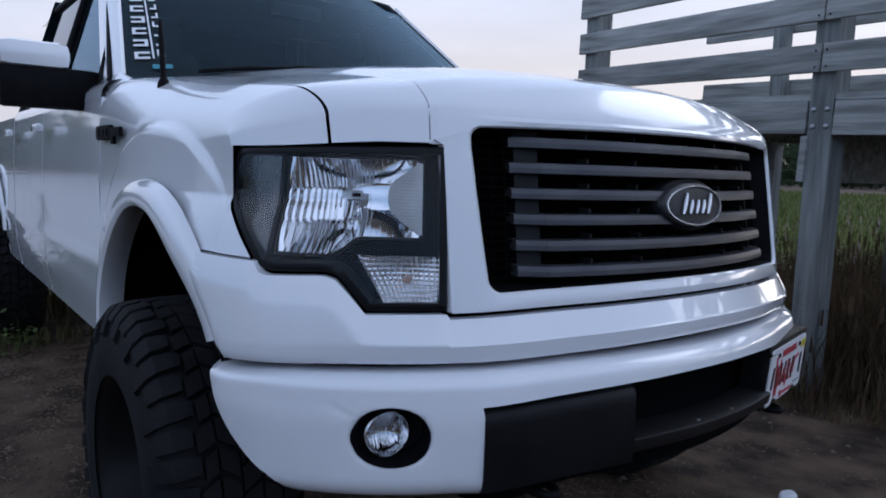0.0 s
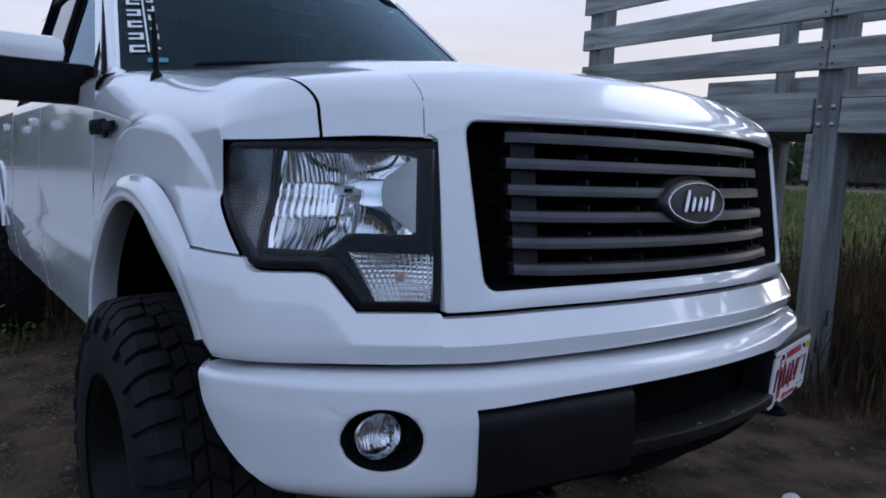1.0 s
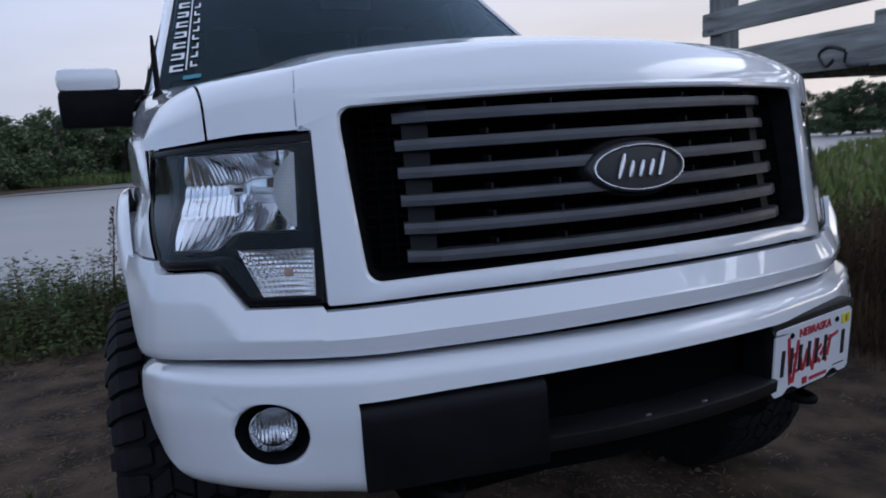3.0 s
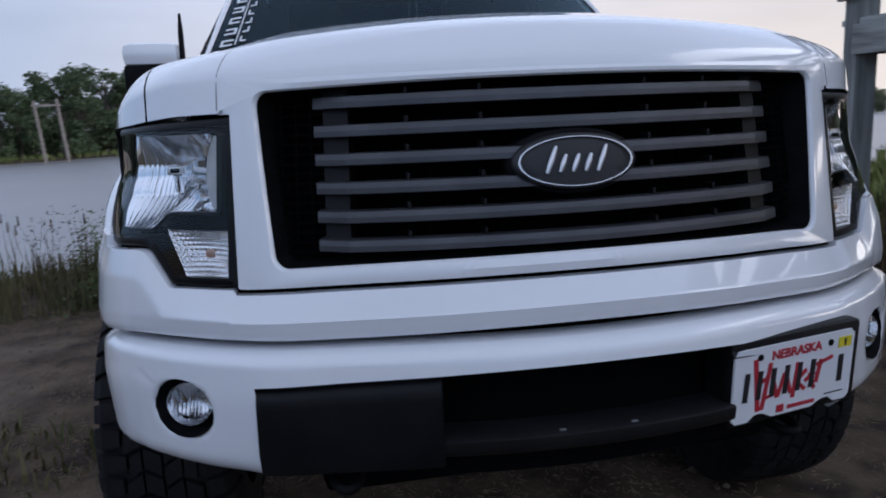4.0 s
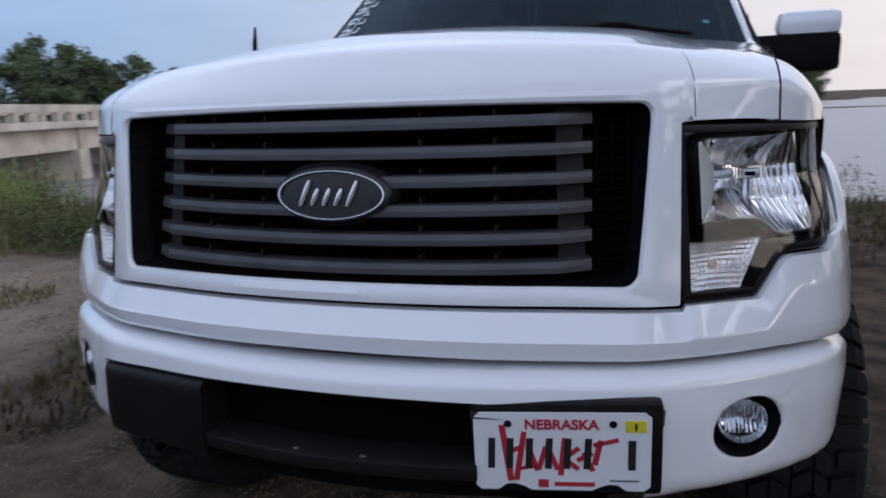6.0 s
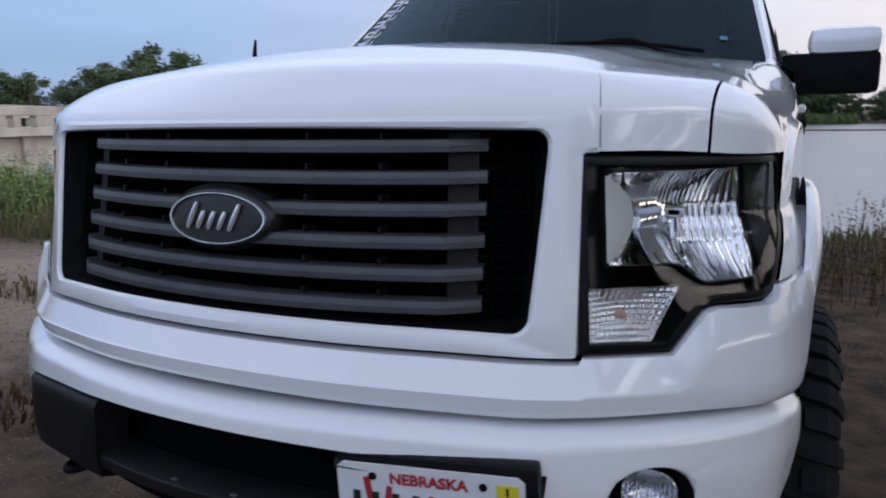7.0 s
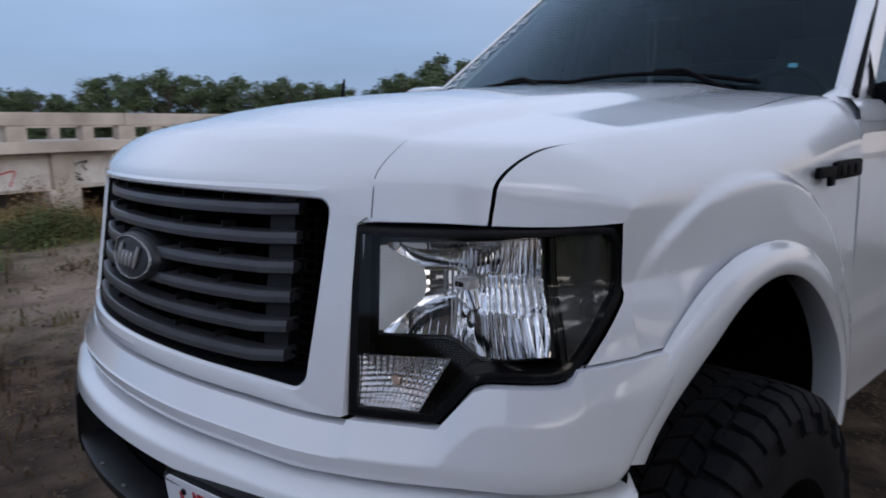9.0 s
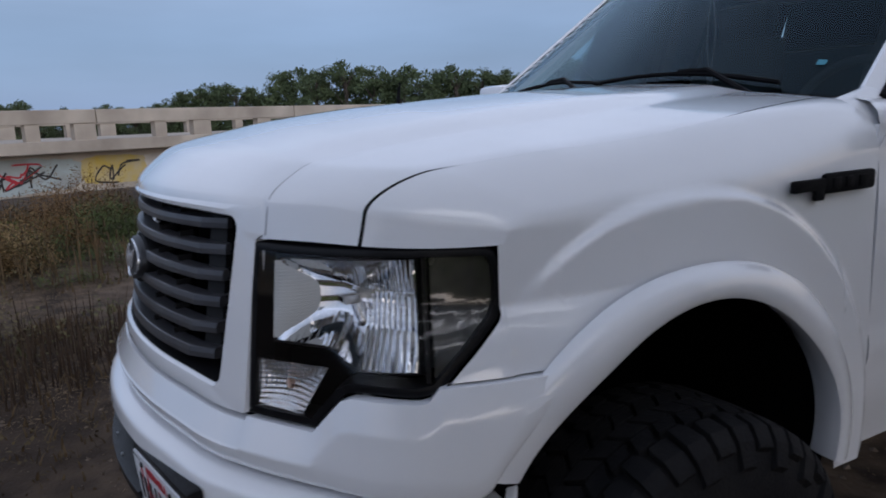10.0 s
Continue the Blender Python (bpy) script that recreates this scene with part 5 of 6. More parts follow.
for side in (-1, 1):
    build_wheel(side * 0.888, 0.90, side)
    build_wheel(side * 0.888, 4.56, side)
    build_flare(side, 4.56, Z_ARCH, 5, 178)


# ---- ground, river, bridge, deck, plants ----
def bank_edge(x):
    return 6.6 + 0.5 * math.sin(x * 0.45) + 0.55 * max(0.0, x) + 0.02 * max(0.0, -x)


def ground_height(x, y):
    """The bank falls to the river behind the truck; the land goes on at the sides and over the river."""
    e = bank_edge(x)
    z = -2.0 * smooth(e - 0.6, e + 2.6, y)
    z += 0.03 * noise.noise(Vector((x * 0.5, y * 0.5, 0))) * (1 + 0.02 * abs(x)) + 0.012 * noise.noise(Vector((x * 2.3, y * 2.3, 3)))
    z -= 0.85 * smooth(-11.0, -16, x) * smooth(-7, 0, y) * (1 - smooth(20, 40, y)) * (1 if z > -1.0 else 0.2)
    away = y + 1.55 * max(0.0, -x - 4) - 1.6 * max(0.0, x - 14)
    z += 1.25 * smooth(150, 162, away) * (y > 20)
    return z


def build_ground():
    bm = bmesh.new()
    xs = sorted(set([round(v, 3) for v in lin(-9, 6, 101)] + [-9 - 1.0 * 1.32 ** i for i in range(1, 26)] + [6 + 1.0 * 1.32 ** i for i in range(1, 26)]))
    ys = sorted(set([round(v, 3) for v in lin(-4, 11, 101)] + [-4 - 1.0 * 1.4 ** i for i in range(1, 22)] + [11 + 1.0 * 1.2 ** i for i in range(1, 42)]))
    add_grid(bm, lambda x, y: Vector((x, y, ground_height(x, y))), xs, ys)
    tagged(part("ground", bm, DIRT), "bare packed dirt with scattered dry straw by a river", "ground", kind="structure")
    bm = bmesh.new()
    add_grid(bm, lambda x, y: Vector((x, y, -1.25)), lin(-900, 900, 3), [5, 900, 1800])
    tagged(part("water", bm, WATER), "calm grey river reflecting the evening sky", "river", kind="structure")
    bm = bmesh.new()
    add_grid(bm, lambda u, v: Vector((-30 + 75 * u, 108 + 9 * v + 3 * math.sin(u * 9), -1.5 + 0.42 * math.sin(math.pi * v) * math.sin(math.pi * clamp(u)) ** 0.4)), lin(0, 1, 30), lin(0, 1, 8))
    tagged(part("sandbar", bm, DIRT), "low brown sandbar lying in the river", "sandbar", kind="structure")


build_ground()


def build_bridge():
    bridge = tagged(new("concrete_bridge"), "old concrete girder bridge with open railing and graffiti", "bridge")
    az = radians(107.5)
    nrm = Vector((-math.sin(az), math.cos(az), 0))
    along = Vector((math.cos(az), math.sin(az), 0))
    rot = Matrix((along, nrm, Vector((0, 0, 1)))).transposed().to_4x4()
    rot.translation = Vector((1.2, -0.7, 0.20)) + nrm * 15.5
    bridge.matrix_world = rot @ Matrix.Rotation(0.004, 4, "Y")
    L0, L1 = -30.0, 100.0
    mid, ln = (L0 + L1) / 2, L1 - L0

    def block(name, u, v, z, su, sv, sz, bevel=0.02, label="", mat=CONCRETE):
        bm = bmesh.new()
        add_box(bm, 0, 0, 0, su, sv, sz, bevel=bevel)
        ob = part(name, bm, mat, bridge, label, smooth=False)
        ob.location = (u, v, z)
        return ob
    u = L0
    while u < L1 - 1:
        block("top_rail", u + 2.6, 0.15, 1.53, 5.18, 0.30, 0.30)
        block("top_rail", u + 2.6, 6.0, 1.53, 5.18, 0.30, 0.30)
        u += 5.2
    block("deck_slab", mid, 3.0, 0.90, ln, 6.3, 0.26)
    block("girder", mid, 0.55, 0.325, ln, 0.4, 0.90, label="concrete girder with faded graffiti")
    block("girder", mid, 5.4, 0.325, ln, 0.4, 0.90)
    x = L0 + 0.4
    while x < L1:
        for w, dx in ((0.46, 0), (0.28, 1.7)):
            block("rail_post", x + dx, 0.15, 1.205, w, 0.24, 0.37, 0.01)
            block("rail_post", x + dx, 6.0, 1.205, w, 0.24, 0.37, 0.01)
        x += 2.75
    for x in (-19.5, -9.5, 0.5, 10.0, 19.5, 29.0, 38.5, 48.0, 57.5, 67.0, 76.5, 86.0, 95.5):
        block("pier", x, 3.0, -1.2, 0.8, 5.6, 2.2, 0.06)
        block("end_block", x, 0.5, 0.325, 0.55, 0.62, 0.89, 0.03)
    block("end_post", L1 - 0.3, 0.15, 1.5, 0.5, 0.4, 0.8, 0.04)
    # spray paint on the girder: pale patches, then plain loose strokes
    rnd = random.Random(11)
    for u, z, su, sz, mat in ((2.6, 0.30, 6.0, 0.80, SPRAY_PALE), (-4.0, 0.28, 6.4, 0.76, SPRAY_PALE), (9.0, 0.30, 5.0, 0.72, SPRAY_WHITE), (6.2, 0.34, 1.5, 0.66, SPRAY_YELLOW)):
        bm = bmesh.new()
        n = 40
        ring = [(su / 2 * math.copysign(abs(math.cos(t)) ** 0.35, math.cos(t)) * rnd.uniform(0.93, 1.0), sz / 2 * math.copysign(abs(math.sin(t)) ** 0.35, math.sin(t)) * rnd.uniform(0.86, 1.0)) for t in lin(0, 2 * math.pi, n + 1)[:-1]]
        bm.faces.new([bm.verts.new((a, 0, b)) for a, b in ring])
        ob = part("paint_patch", bm, mat, bridge, smooth=False)
        ob.location = (u + 0.6, 0.344 - (0.003 if mat is SPRAY_YELLOW else 0), z)
    for u0, mat, count in ((-6.4, INK, 4), (-4.6, RED, 3), (-3.0, INK, 5), (-1.0, INK, 3), (0.4, RED, 3), (1.4, INK, 4), (2.5, RED, 3), (3.1, INK, 5), (4.0, RED, 3), (4.3, INK, 4), (6.1, INK, 3), (7.6, RED, 3), (9.6, INK, 3), (10.8, INK, 2)):
        for k in range(count):
            bm = bmesh.new()
            pts = [(rnd.uniform(-0.42, 0.42), 0, rnd.uniform(-0.28, 0.28)) for _ in range(4)]
            pp = [Vector((p.x, 0, p.y)) for p in catmull([(a, c) for a, b, c in pts], 5)]
            add_tube(bm, pp, 0.022, 6)
            for v in bm.verts:
                v.co.y *= 0.12
            ob = part("spray_stroke", bm, mat, bridge)
            ob.location = (u0 + 0.6 + 0.16 * k, 0.336, 0.28 + rnd.uniform(-0.06, 0.06))


def build_mound():
    """The bare slope that carries the bridge between two piers."""
    bm = bmesh.new()

    def top(u, v):
        x, y = 1.2 - 0.9537 * (15.5 + v) - 0.3007 * u, -0.7 - 0.3007 * (15.5 + v) + 0.9537 * u
        z = -1.45 + 1.42 * smooth(11.2, 12.6, u) * smooth(20.5, 18.2, u) * smooth(-0.6, 1.6, v) * smooth(9.5, 6.5, v)
        return Vector((x, y, z + 0.10 * noise.noise(Vector((x, y, 2.0))) + 0.04 * noise.noise(Vector((x * 3, y * 3, 5.0)))))
    add_grid(bm, top, lin(10.8, 21, 52), lin(-0.9, 10, 44))
    tagged(part("earth_bank", bm, SHADED_EARTH), "dark brown earth slope under the bridge, with the bridge's shade in its colour", "river bank", kind="structure")


# brown earth darkened in its colour for the shade under the bridge
SHADED_EARTH = material("shaded_earth", (0.085, 0.055, 0.036), 0.95, second=(0.045, 0.030, 0.021), scale=2.5, bump=0.8, bump_scale=12, specular=0.15)
SPRAY_PALE = material("pale_spray_paint", (0.40, 0.47, 0.48), 0.85, second=(0.34, 0.36, 0.35), scale=2, contrast=(0.4, 0.6))
SPRAY_WHITE = material("white_spray_paint", (0.58, 0.56, 0.52), 0.85, second=(0.42, 0.38, 0.34), scale=2)
SPRAY_YELLOW = material("yellow_spray_paint", (0.55, 0.40, 0.08), 0.85, second=(0.50, 0.42, 0.25), scale=3)
build_bridge()
build_mound()


def build_deck():
    deck = tagged(new("wooden_deck"), "raised grey weathered lumber platform with plank railing", "wooden platform")
    bx, by, ax, ay = 2.63, 0.93, 2.93, 2.94
    d = Vector((ax - bx, ay - by, 0)).normalized()
    n = Vector((d.y, -d.x, 0))
    rot = Matrix((d, -n, Vector((0, 0, 1)))).transposed().to_4x4()
    rot.translation = (bx, by, 0)
    deck.matrix_world = rot
    span = math.hypot(ax - bx, ay - by)
    rnd = random.Random(3)

    def piece(name, u, v, z, su, sv, sz, turn=0.0):
        bm = bmesh.new()
        add_box(bm, 0, 0, 0, su, sv, sz, bevel=0.004)
        ob = part(name, bm, WOOD_POST if name == "post" else WOOD, deck, smooth=False)
        slope = 0.0 if name == "post" else 0.035
        ob.location = (u, v, z + u * slope + rnd.uniform(-0.003, 0.003))
        ob.rotation_euler = (0, -slope + rnd.uniform(-0.003, 0.003), turn)
        return ob

    def plank(u0, u1, v, z0, z1, t=0.038, name="plank"):
        piece(name, (u0 + u1) / 2, v, (z0 + z1) / 2, u1 - u0, t, z1 - z0)
    for u in (-2.25, 0.0, span - 0.07):
        piece("post", u, -0.09, 1.25, 0.14, 0.14, 2.75)
    for u in (-2.2, -0.75, 0.45, 1.55):
        piece("post", u, -1.80, 1.25, 0.11, 0.11, 2.75)
    for z0, z1 in ((2.36, 2.51), (2.09, 2.245), (1.81, 1.965)):
        plank(0.004, span + 0.03, 0.0, z0, z1)
        plank(-2.6, -0.004, 0.0, z0, z1)
    for z0, z1 in ((2.42, 2.56), (2.16, 2.30), (1.88, 2.02)):
        plank(-2.6, -0.10, -1.89, z0, z1)
        plank(-0.09, span + 0.4, -1.89, z0, z1)
    plank(-2.6, -0.08, -0.03, 1.47, 1.655, name="rim_joist")
    plank(0.08, span - 0.1, -0.03, 1.47, 1.655, name="rim_joist")
    plank(-2.6, span + 0.4, -1.85, 1.47, 1.655, name="rim_joist")
    plank(0.06, 0.10, -0.9, 1.20, 1.46, t=1.8, name="beam")
    plank(-2.31, -2.27, -0.9, 1.20, 1.46, t=1.8, name="beam")
    for i in range(13):
        plank(-2.6, span + 0.05, -0.10 - i * 0.145, 1.66, 1.698, t=0.137, name="deck_board")
    for u in lin(-2.2, span - 0.1, 7):
        piece("joist", u, -0.95, 1.56, 0.038, 1.75, 0.18)
    # hand rail caps on top, laid flat
    plank(-2.6, span + 0.02, -0.07, 2.60, 2.638, t=0.14, name="rail_cap")
    # carriage bolts on the middle post
    for dz in (0, -0.095):
        for du in (-0.038, 0.042):
            bm = bmesh.new()
            bmesh.ops.create_uvsphere(bm, u_segments=12, v_segments=6, radius=0.016)
            bmesh.ops.scale(bm, vec=(1, 0.55, 1), verts=bm.verts)
            ob = part("bolt", bm, STEEL, deck)
            ob.location = (du, -0.017, 1.61 + dz)
    for z in (1.84, 1.93, 2.12, 2.21):
        for u in (-0.03, 0.035, span - 0.09, span - 0.05):
            bm = bmesh.new()
            bmesh.ops.create_uvsphere(bm, u_segments=8, v_segments=5, radius=0.006)
            ob = part("screw", bm, GAP, deck)
            ob.location = (u, 0.0195, z + u * 0.035)
    # a loose black spray squiggle on the joist
    bm = bmesh.new()
    pp = catmull([(0.62, 1.50), (0.78, 1.60), (0.90, 1.635), (0.97, 1.60), (0.92, 1.53), (0.86, 1.56)], 6)
    add_tube(bm, [Vector((p.x, -0.010, p.y)) for p in pp], 0.011, 6)
    part("spray_stroke", bm, INK, deck)


build_deck()


# ---- plants ----
def blades(name, count, place, height, mat, seed, label, category="grass", width=0.008, lean=0.35, heads=0.0, smoothed=False):
    """Many bent blades in one mesh; place(rnd) gives x, y or None."""
    rnd = random.Random(seed)
    verts, faces = [], []
    for _ in range(count):
        p = place(rnd)
        if p is None:
            continue
        x, y = p
        z = ground_height(x, y) - 0.01
        h = height(rnd, x, y) * (track(x, y) if y < 2 and -8 < x < -1 else 1)
        if h <= 0.01:
            continue
        a = rnd.uniform(0, 2 * math.pi)
        dx, dy = math.cos(a), math.sin(a)
        b = a + rnd.uniform(1.0, 2.1)
        wx, wy = math.cos(b) * width * rnd.uniform(0.6, 1.4), math.sin(b) * width * rnd.uniform(0.6, 1.4)
        k = rnd.uniform(0.1, 1.0) * lean
        i = len(verts)
        for t, w in ((0, 1.0), (0.4, 0.9), (0.75, 0.6), (1.0, 0.05)):
            ox, oy = dx * k * h * t * t, dy * k * h * t * t
            zz = z + h * t * (1 - 0.25 * k * t)
            verts.append((x + ox - wx * w, y + oy - wy * w, zz))
            verts.append((x + ox + wx * w, y + oy + wy * w, zz))
        faces += [(i, i + 1, i + 3, i + 2), (i + 2, i + 3, i + 5, i + 4), (i + 4, i + 5, i + 7, i + 6)]
        if heads and rnd.random() < heads:
            tx, ty, tz = verts[-1]
            j = len(verts)
            r = 0.010
            for q in range(3):
                c, s = math.cos(q * 2.09) * r, math.sin(q * 2.09) * r
                verts += [(tx + c, ty + s, tz - 0.02), (tx + c * 0.6, ty + s * 0.6, tz + 0.07)]
            faces += [(j, j + 2, j + 3, j + 1), (j + 2, j + 4, j + 5, j + 3), (j + 4, j, j + 1, j + 5)]
    me = bpy.data.meshes.new(name)
    me.from_pydata(verts, [], faces)
    me.materials.append(mat)
    return tagged(new(name, me), label, category, kind="stuff")


def clump(cx, cy, r, rnd):
    a, d = rnd.uniform(0, 2 * math.pi), r * math.sqrt(rnd.random())
    return cx + math.cos(a) * d, cy + math.sin(a) * d


def patchy(x, y, f=0.9, k=0.0):
    return noise.noise(Vector((x * f, y * f, 7.3 + k)))


def track(x, y):
    """Nothing on the worn track across the dirt, one elsewhere."""
    return smooth(0.35, 0.9, abs(x + 4.8 - 0.15 * y + 0.2 * math.sin(y)))


def leafy(name, count, area, height, mat, seed, label, leaf=1.0):
    """Stalky weeds with many small leaves, in one mesh."""
    rnd = random.Random(seed)
    verts, faces = [], []
    for _ in range(count):
        x, y = rnd.uniform(area[0], area[1]), rnd.uniform(area[2], area[3])
        h = height(rnd, x, y) * (track(x, y) if y < 2 and x > -8 else 1)
        if h < 0.1:
            continue
        z = ground_height(x, y)
        lx, ly = rnd.uniform(-0.2, 0.2) * h, rnd.uniform(-0.2, 0.2) * h
        i = len(verts)
        verts += [(x - 0.004, y, z - 0.02), (x + 0.004, y, z - 0.02), (x + lx, y + ly, z + h)]
        faces.append((i, i + 1, i + 2))
        for _l in range(int(30 * h) + 6):
            t = rnd.uniform(0.1, 1.0)
            c = Vector((x + lx * t + rnd.gauss(0, 0.07 * (1.2 - t)), y + ly * t + rnd.gauss(0, 0.07 * (1.2 - t)), z + h * t))
            a = rnd.uniform(0, 6.283)
            d = Vector((math.cos(a), math.sin(a), rnd.uniform(-0.4, 0.7))).normalized() * rnd.uniform(0.03, 0.075) * leaf
            n = Vector((-math.sin(a), math.cos(a), rnd.uniform(-0.5, 0.5))).normalized() * rnd.uniform(0.008, 0.020) * leaf
            i = len(verts)
            verts += [tuple(c), tuple(c + d * 0.5 + n), tuple(c + d), tuple(c + d * 0.5 - n)]
            faces.append((i, i + 1, i + 2, i + 3))
    me = bpy.data.meshes.new(name)
    me.from_pydata(verts, [], faces)
    me.materials.append(mat)
    return tagged(new(name, me), label, "weeds", kind="stuff")


def build_plants():
    # riverside strip behind the truck
    def strip_place(rnd):
        x = rnd.uniform(-12, 3.0)
        y = bank_edge(x) + rnd.uniform(-2.7, 1.6)
        if y < 3.9 + 0.5 * noise.noise(Vector((x * 0.8, 0, 1))):
            return None
        return (x, y)
    blades("bank_grass", 15000, strip_place, lambda r, x, y: r.uniform(0.14, 0.40) * (0.75 + 0.6 * patchy(x, y)) * (1 - 0.45 * smooth(0.0, 1.5, x)), GRASS, 1, "green and brown grass along the river bank", heads=0.02)
    blades("bank_reeds", 700, strip_place, lambda r, x, y: r.uniform(0.4, 0.72) * (1 - 0.4 * smooth(0.0, 1.5, x)) if patchy(x, y, 0.6, 5) > 0.0 else 0, WEED, 2, "tall dry seed-headed grass on the river bank", width=0.005, heads=0.7)
    # tall green grass before the bridge, giving way to short dry grass
    def tall(x, y):
        return smooth(3.2, 4.6, y) * smooth(0.43, 0.62, (y + 0.9) / (1.1 - x))
    blades("bridge_straw", 5200, lambda r: (r.uniform(-12.5, -7.9), r.uniform(1.6, 7.5)), lambda r, x, y: r.uniform(0.10, 0.36) * (0.8 + 0.6 * patchy(x, y, 0.8, 31)) * smooth(-7.8, -8.8, x) * (1 - 0.8 * tall(x, y)), TAN, 102, "short dry tan grass before the bridge", width=0.007, lean=0.6)
    blades("bridge_grass", 16000, lambda r: (r.uniform(-15, -7.3) + r.uniform(-0.6, 0.6), r.uniform(-9, 7)), lambda r, x, y: r.uniform(0.35, 0.95) * (0.8 + 0.6 * patchy(x, y)) * smooth(-7.0, -8.3, x) * (0.10 + 0.90 * tall(x, y)), MEADOW, 3, "tall green grass growing before the bridge", width=0.012)
    blades("bridge_weeds", 3600, lambda r: (r.uniform(-14, -4.2), r.uniform(-9, 0.8)), lambda r, x, y: r.uniform(0.2, 0.6) if patchy(x, y, 0.55, 2) > -0.05 else 0, WEED, 4, "dry brown weeds before the bridge", width=0.008, heads=0.4)
    # leafy weeds: green before the bridge, brown and patchy elsewhere
    leafy("leafy_weeds", 1500, (-12.5, -6.6, 1.0, 8.5), lambda r, x, y: r.uniform(0.5, 1.15) * smooth(-6.6, -8.0, x) * (0.10 + 0.90 * tall(x, y)) * (0.75 + 0.7 * patchy(x, y, 0.7, 11)), LEAFY, 77, "tall leafy green weeds growing before the bridge")
    leafy("brown_weeds", 3000, (-11, -1.4, -7.0, 1.2), lambda r, x, y: r.uniform(0.2, 0.75) * smooth(-0.12, 0.15, patchy(x, y, 0.55, 13) - 0.3 * smooth(-0.8, 0.8, y)) * (0.3 + 0.7 * smooth(-1.6, -5.0, x)), BRUSH, 78, "brown leafy weeds on the dirt before the bridge", leaf=0.55)
    spot = lambda x, y, cx, cy, r: smooth(1.0, 0.35, math.hypot(x - cx, y - cy) / r)
    leafy("rust_shrubs", 2600, (-12.5, -7.4, -2.2, 3.4), lambda r, x, y: r.uniform(0.35, 0.95) * max(spot(x, y, -10.9, 0.1, 1.1), 0.8 * spot(x, y, -9.3, -1.0, 0.9), 0.9 * spot(x, y, -9.4, 2.0, 1.0)), RUST, 95, "rust-brown dry shrubs on the dirt before the bridge", leaf=0.9)
    leafy("green_shrubs", 1900, (-8.4, -4.4, -2.0, 1.6), lambda r, x, y: r.uniform(0.12, 0.36) * max(spot(x, y, -7.0, -0.5, 0.9), spot(x, y, -6.3, 0.5, 0.7), 0.7 * spot(x, y, -5.0, -1.2, 0.7)), LEAFY_DARK, 96, "low green shrubs on the dirt before the bridge", leaf=0.7)
    leafy("tan_shrubs", 2600, (-7.6, -5.6, -2.4, 0.1), lambda r, x, y: r.uniform(0.2, 0.62) * max(spot(x, y, -6.6, -0.75, 0.65), 0.9 * spot(x, y, -6.9, -1.5, 0.8)), TAN, 97, "dry tan shrubs on the dirt before the bridge", leaf=0.6)
    leafy("rust_bush", 700, (-8.0, -7.0, -0.7, 0.4), lambda r, x, y: r.uniform(0.3, 0.85) * spot(x, y, -7.5, -0.2, 0.5), RUST, 98, "rust-brown dry bush on the dirt", leaf=0.6)
    leafy("green_bushes", 2600, (-9.8, -7.6, -0.5, 2.8), lambda r, x, y: r.uniform(0.2, 0.62) * max(spot(x, y, -8.6, 0.35, 0.8), 0.95 * spot(x, y, -8.7, 1.8, 0.9)), LEAFY_DARK, 99, "green leafy bushes before the bridge", leaf=0.7)
    leafy("low_shrubs", 1900, (-6.0, -3.7, -0.8, 0.6), lambda r, x, y: r.uniform(0.06, 0.22) * max(spot(x, y, -4.35, 0.08, 0.45), spot(x, y, -5.4, -0.15, 0.55)), LEAFY_DARK, 100, "low dark green shrubs on the dirt", leaf=0.5)
    blades("dark_stalks", 480, lambda r: clump(-3.1, -0.62, 0.85, r), lambda r, x, y: r.uniform(0.08, 0.42), STALK, 101, "dark dry weed stalks standing on the dirt", width=0.005, lean=0.35)
    leafy("green_weeds", 2400, (-11, -3.0, -7.0, 2.5), lambda r, x, y: r.uniform(0.15, 0.45) * smooth(0.0, 0.25, patchy(x, y, 0.6, 17)), GRASS, 79, "low green weeds on the dirt before the bridge", leaf=0.7)
    leafy("bank_weeds", 900, (-3, 3.2, 3.9, 6.6), lambda r, x, y: r.uniform(0.2, 0.7) * smooth(-0.1, 0.2, patchy(x, y, 0.9, 19)) * smooth(3.9, 4.9, y), BRUSH, 80, "brown and green weeds on the river bank", leaf=0.7)
    leafy("platform_weeds", 1500, (2.3, 6.0, -2.5, 5.5), lambda r, x, y: r.uniform(0.3, 0.95) * smooth(2.2, 2.9, x) * (1 - 0.55 * smooth(1.5, 3.5, y)) * smooth(-0.2, 0.2, patchy(x, y, 0.9, 23)), BRUSH, 81, "brown leafy weeds round the wooden platform", leaf=0.7)
    near = lambda r: clump(-2.5, -0.35, 1.0, r)
    blades("near_weeds", 1200, lambda r: (lambda p: (-2.5 + (p[0] + 2.5) * 1.35, p[1]))(near(r)), lambda r, x, y: r.uniform(0.03, 0.16) * (1 - 0.7 * math.hypot((x + 2.5) / 1.35, y + 0.35)), WEED, 91, "low dark dry weeds beside the truck", width=0.006, lean=0.9)
    leafy("bank_bushes", 4200, (-9, -0.8, 3.8, 6.6), lambda r, x, y: r.uniform(0.2, 0.6) * smooth(-0.25, 0.1, patchy(x, y, 0.8, 29)) * smooth(3.7, 4.6, y), LEAFY_DARK, 93, "dark green leafy weeds on the river bank", leaf=0.8)
    rnd = random.Random(12)
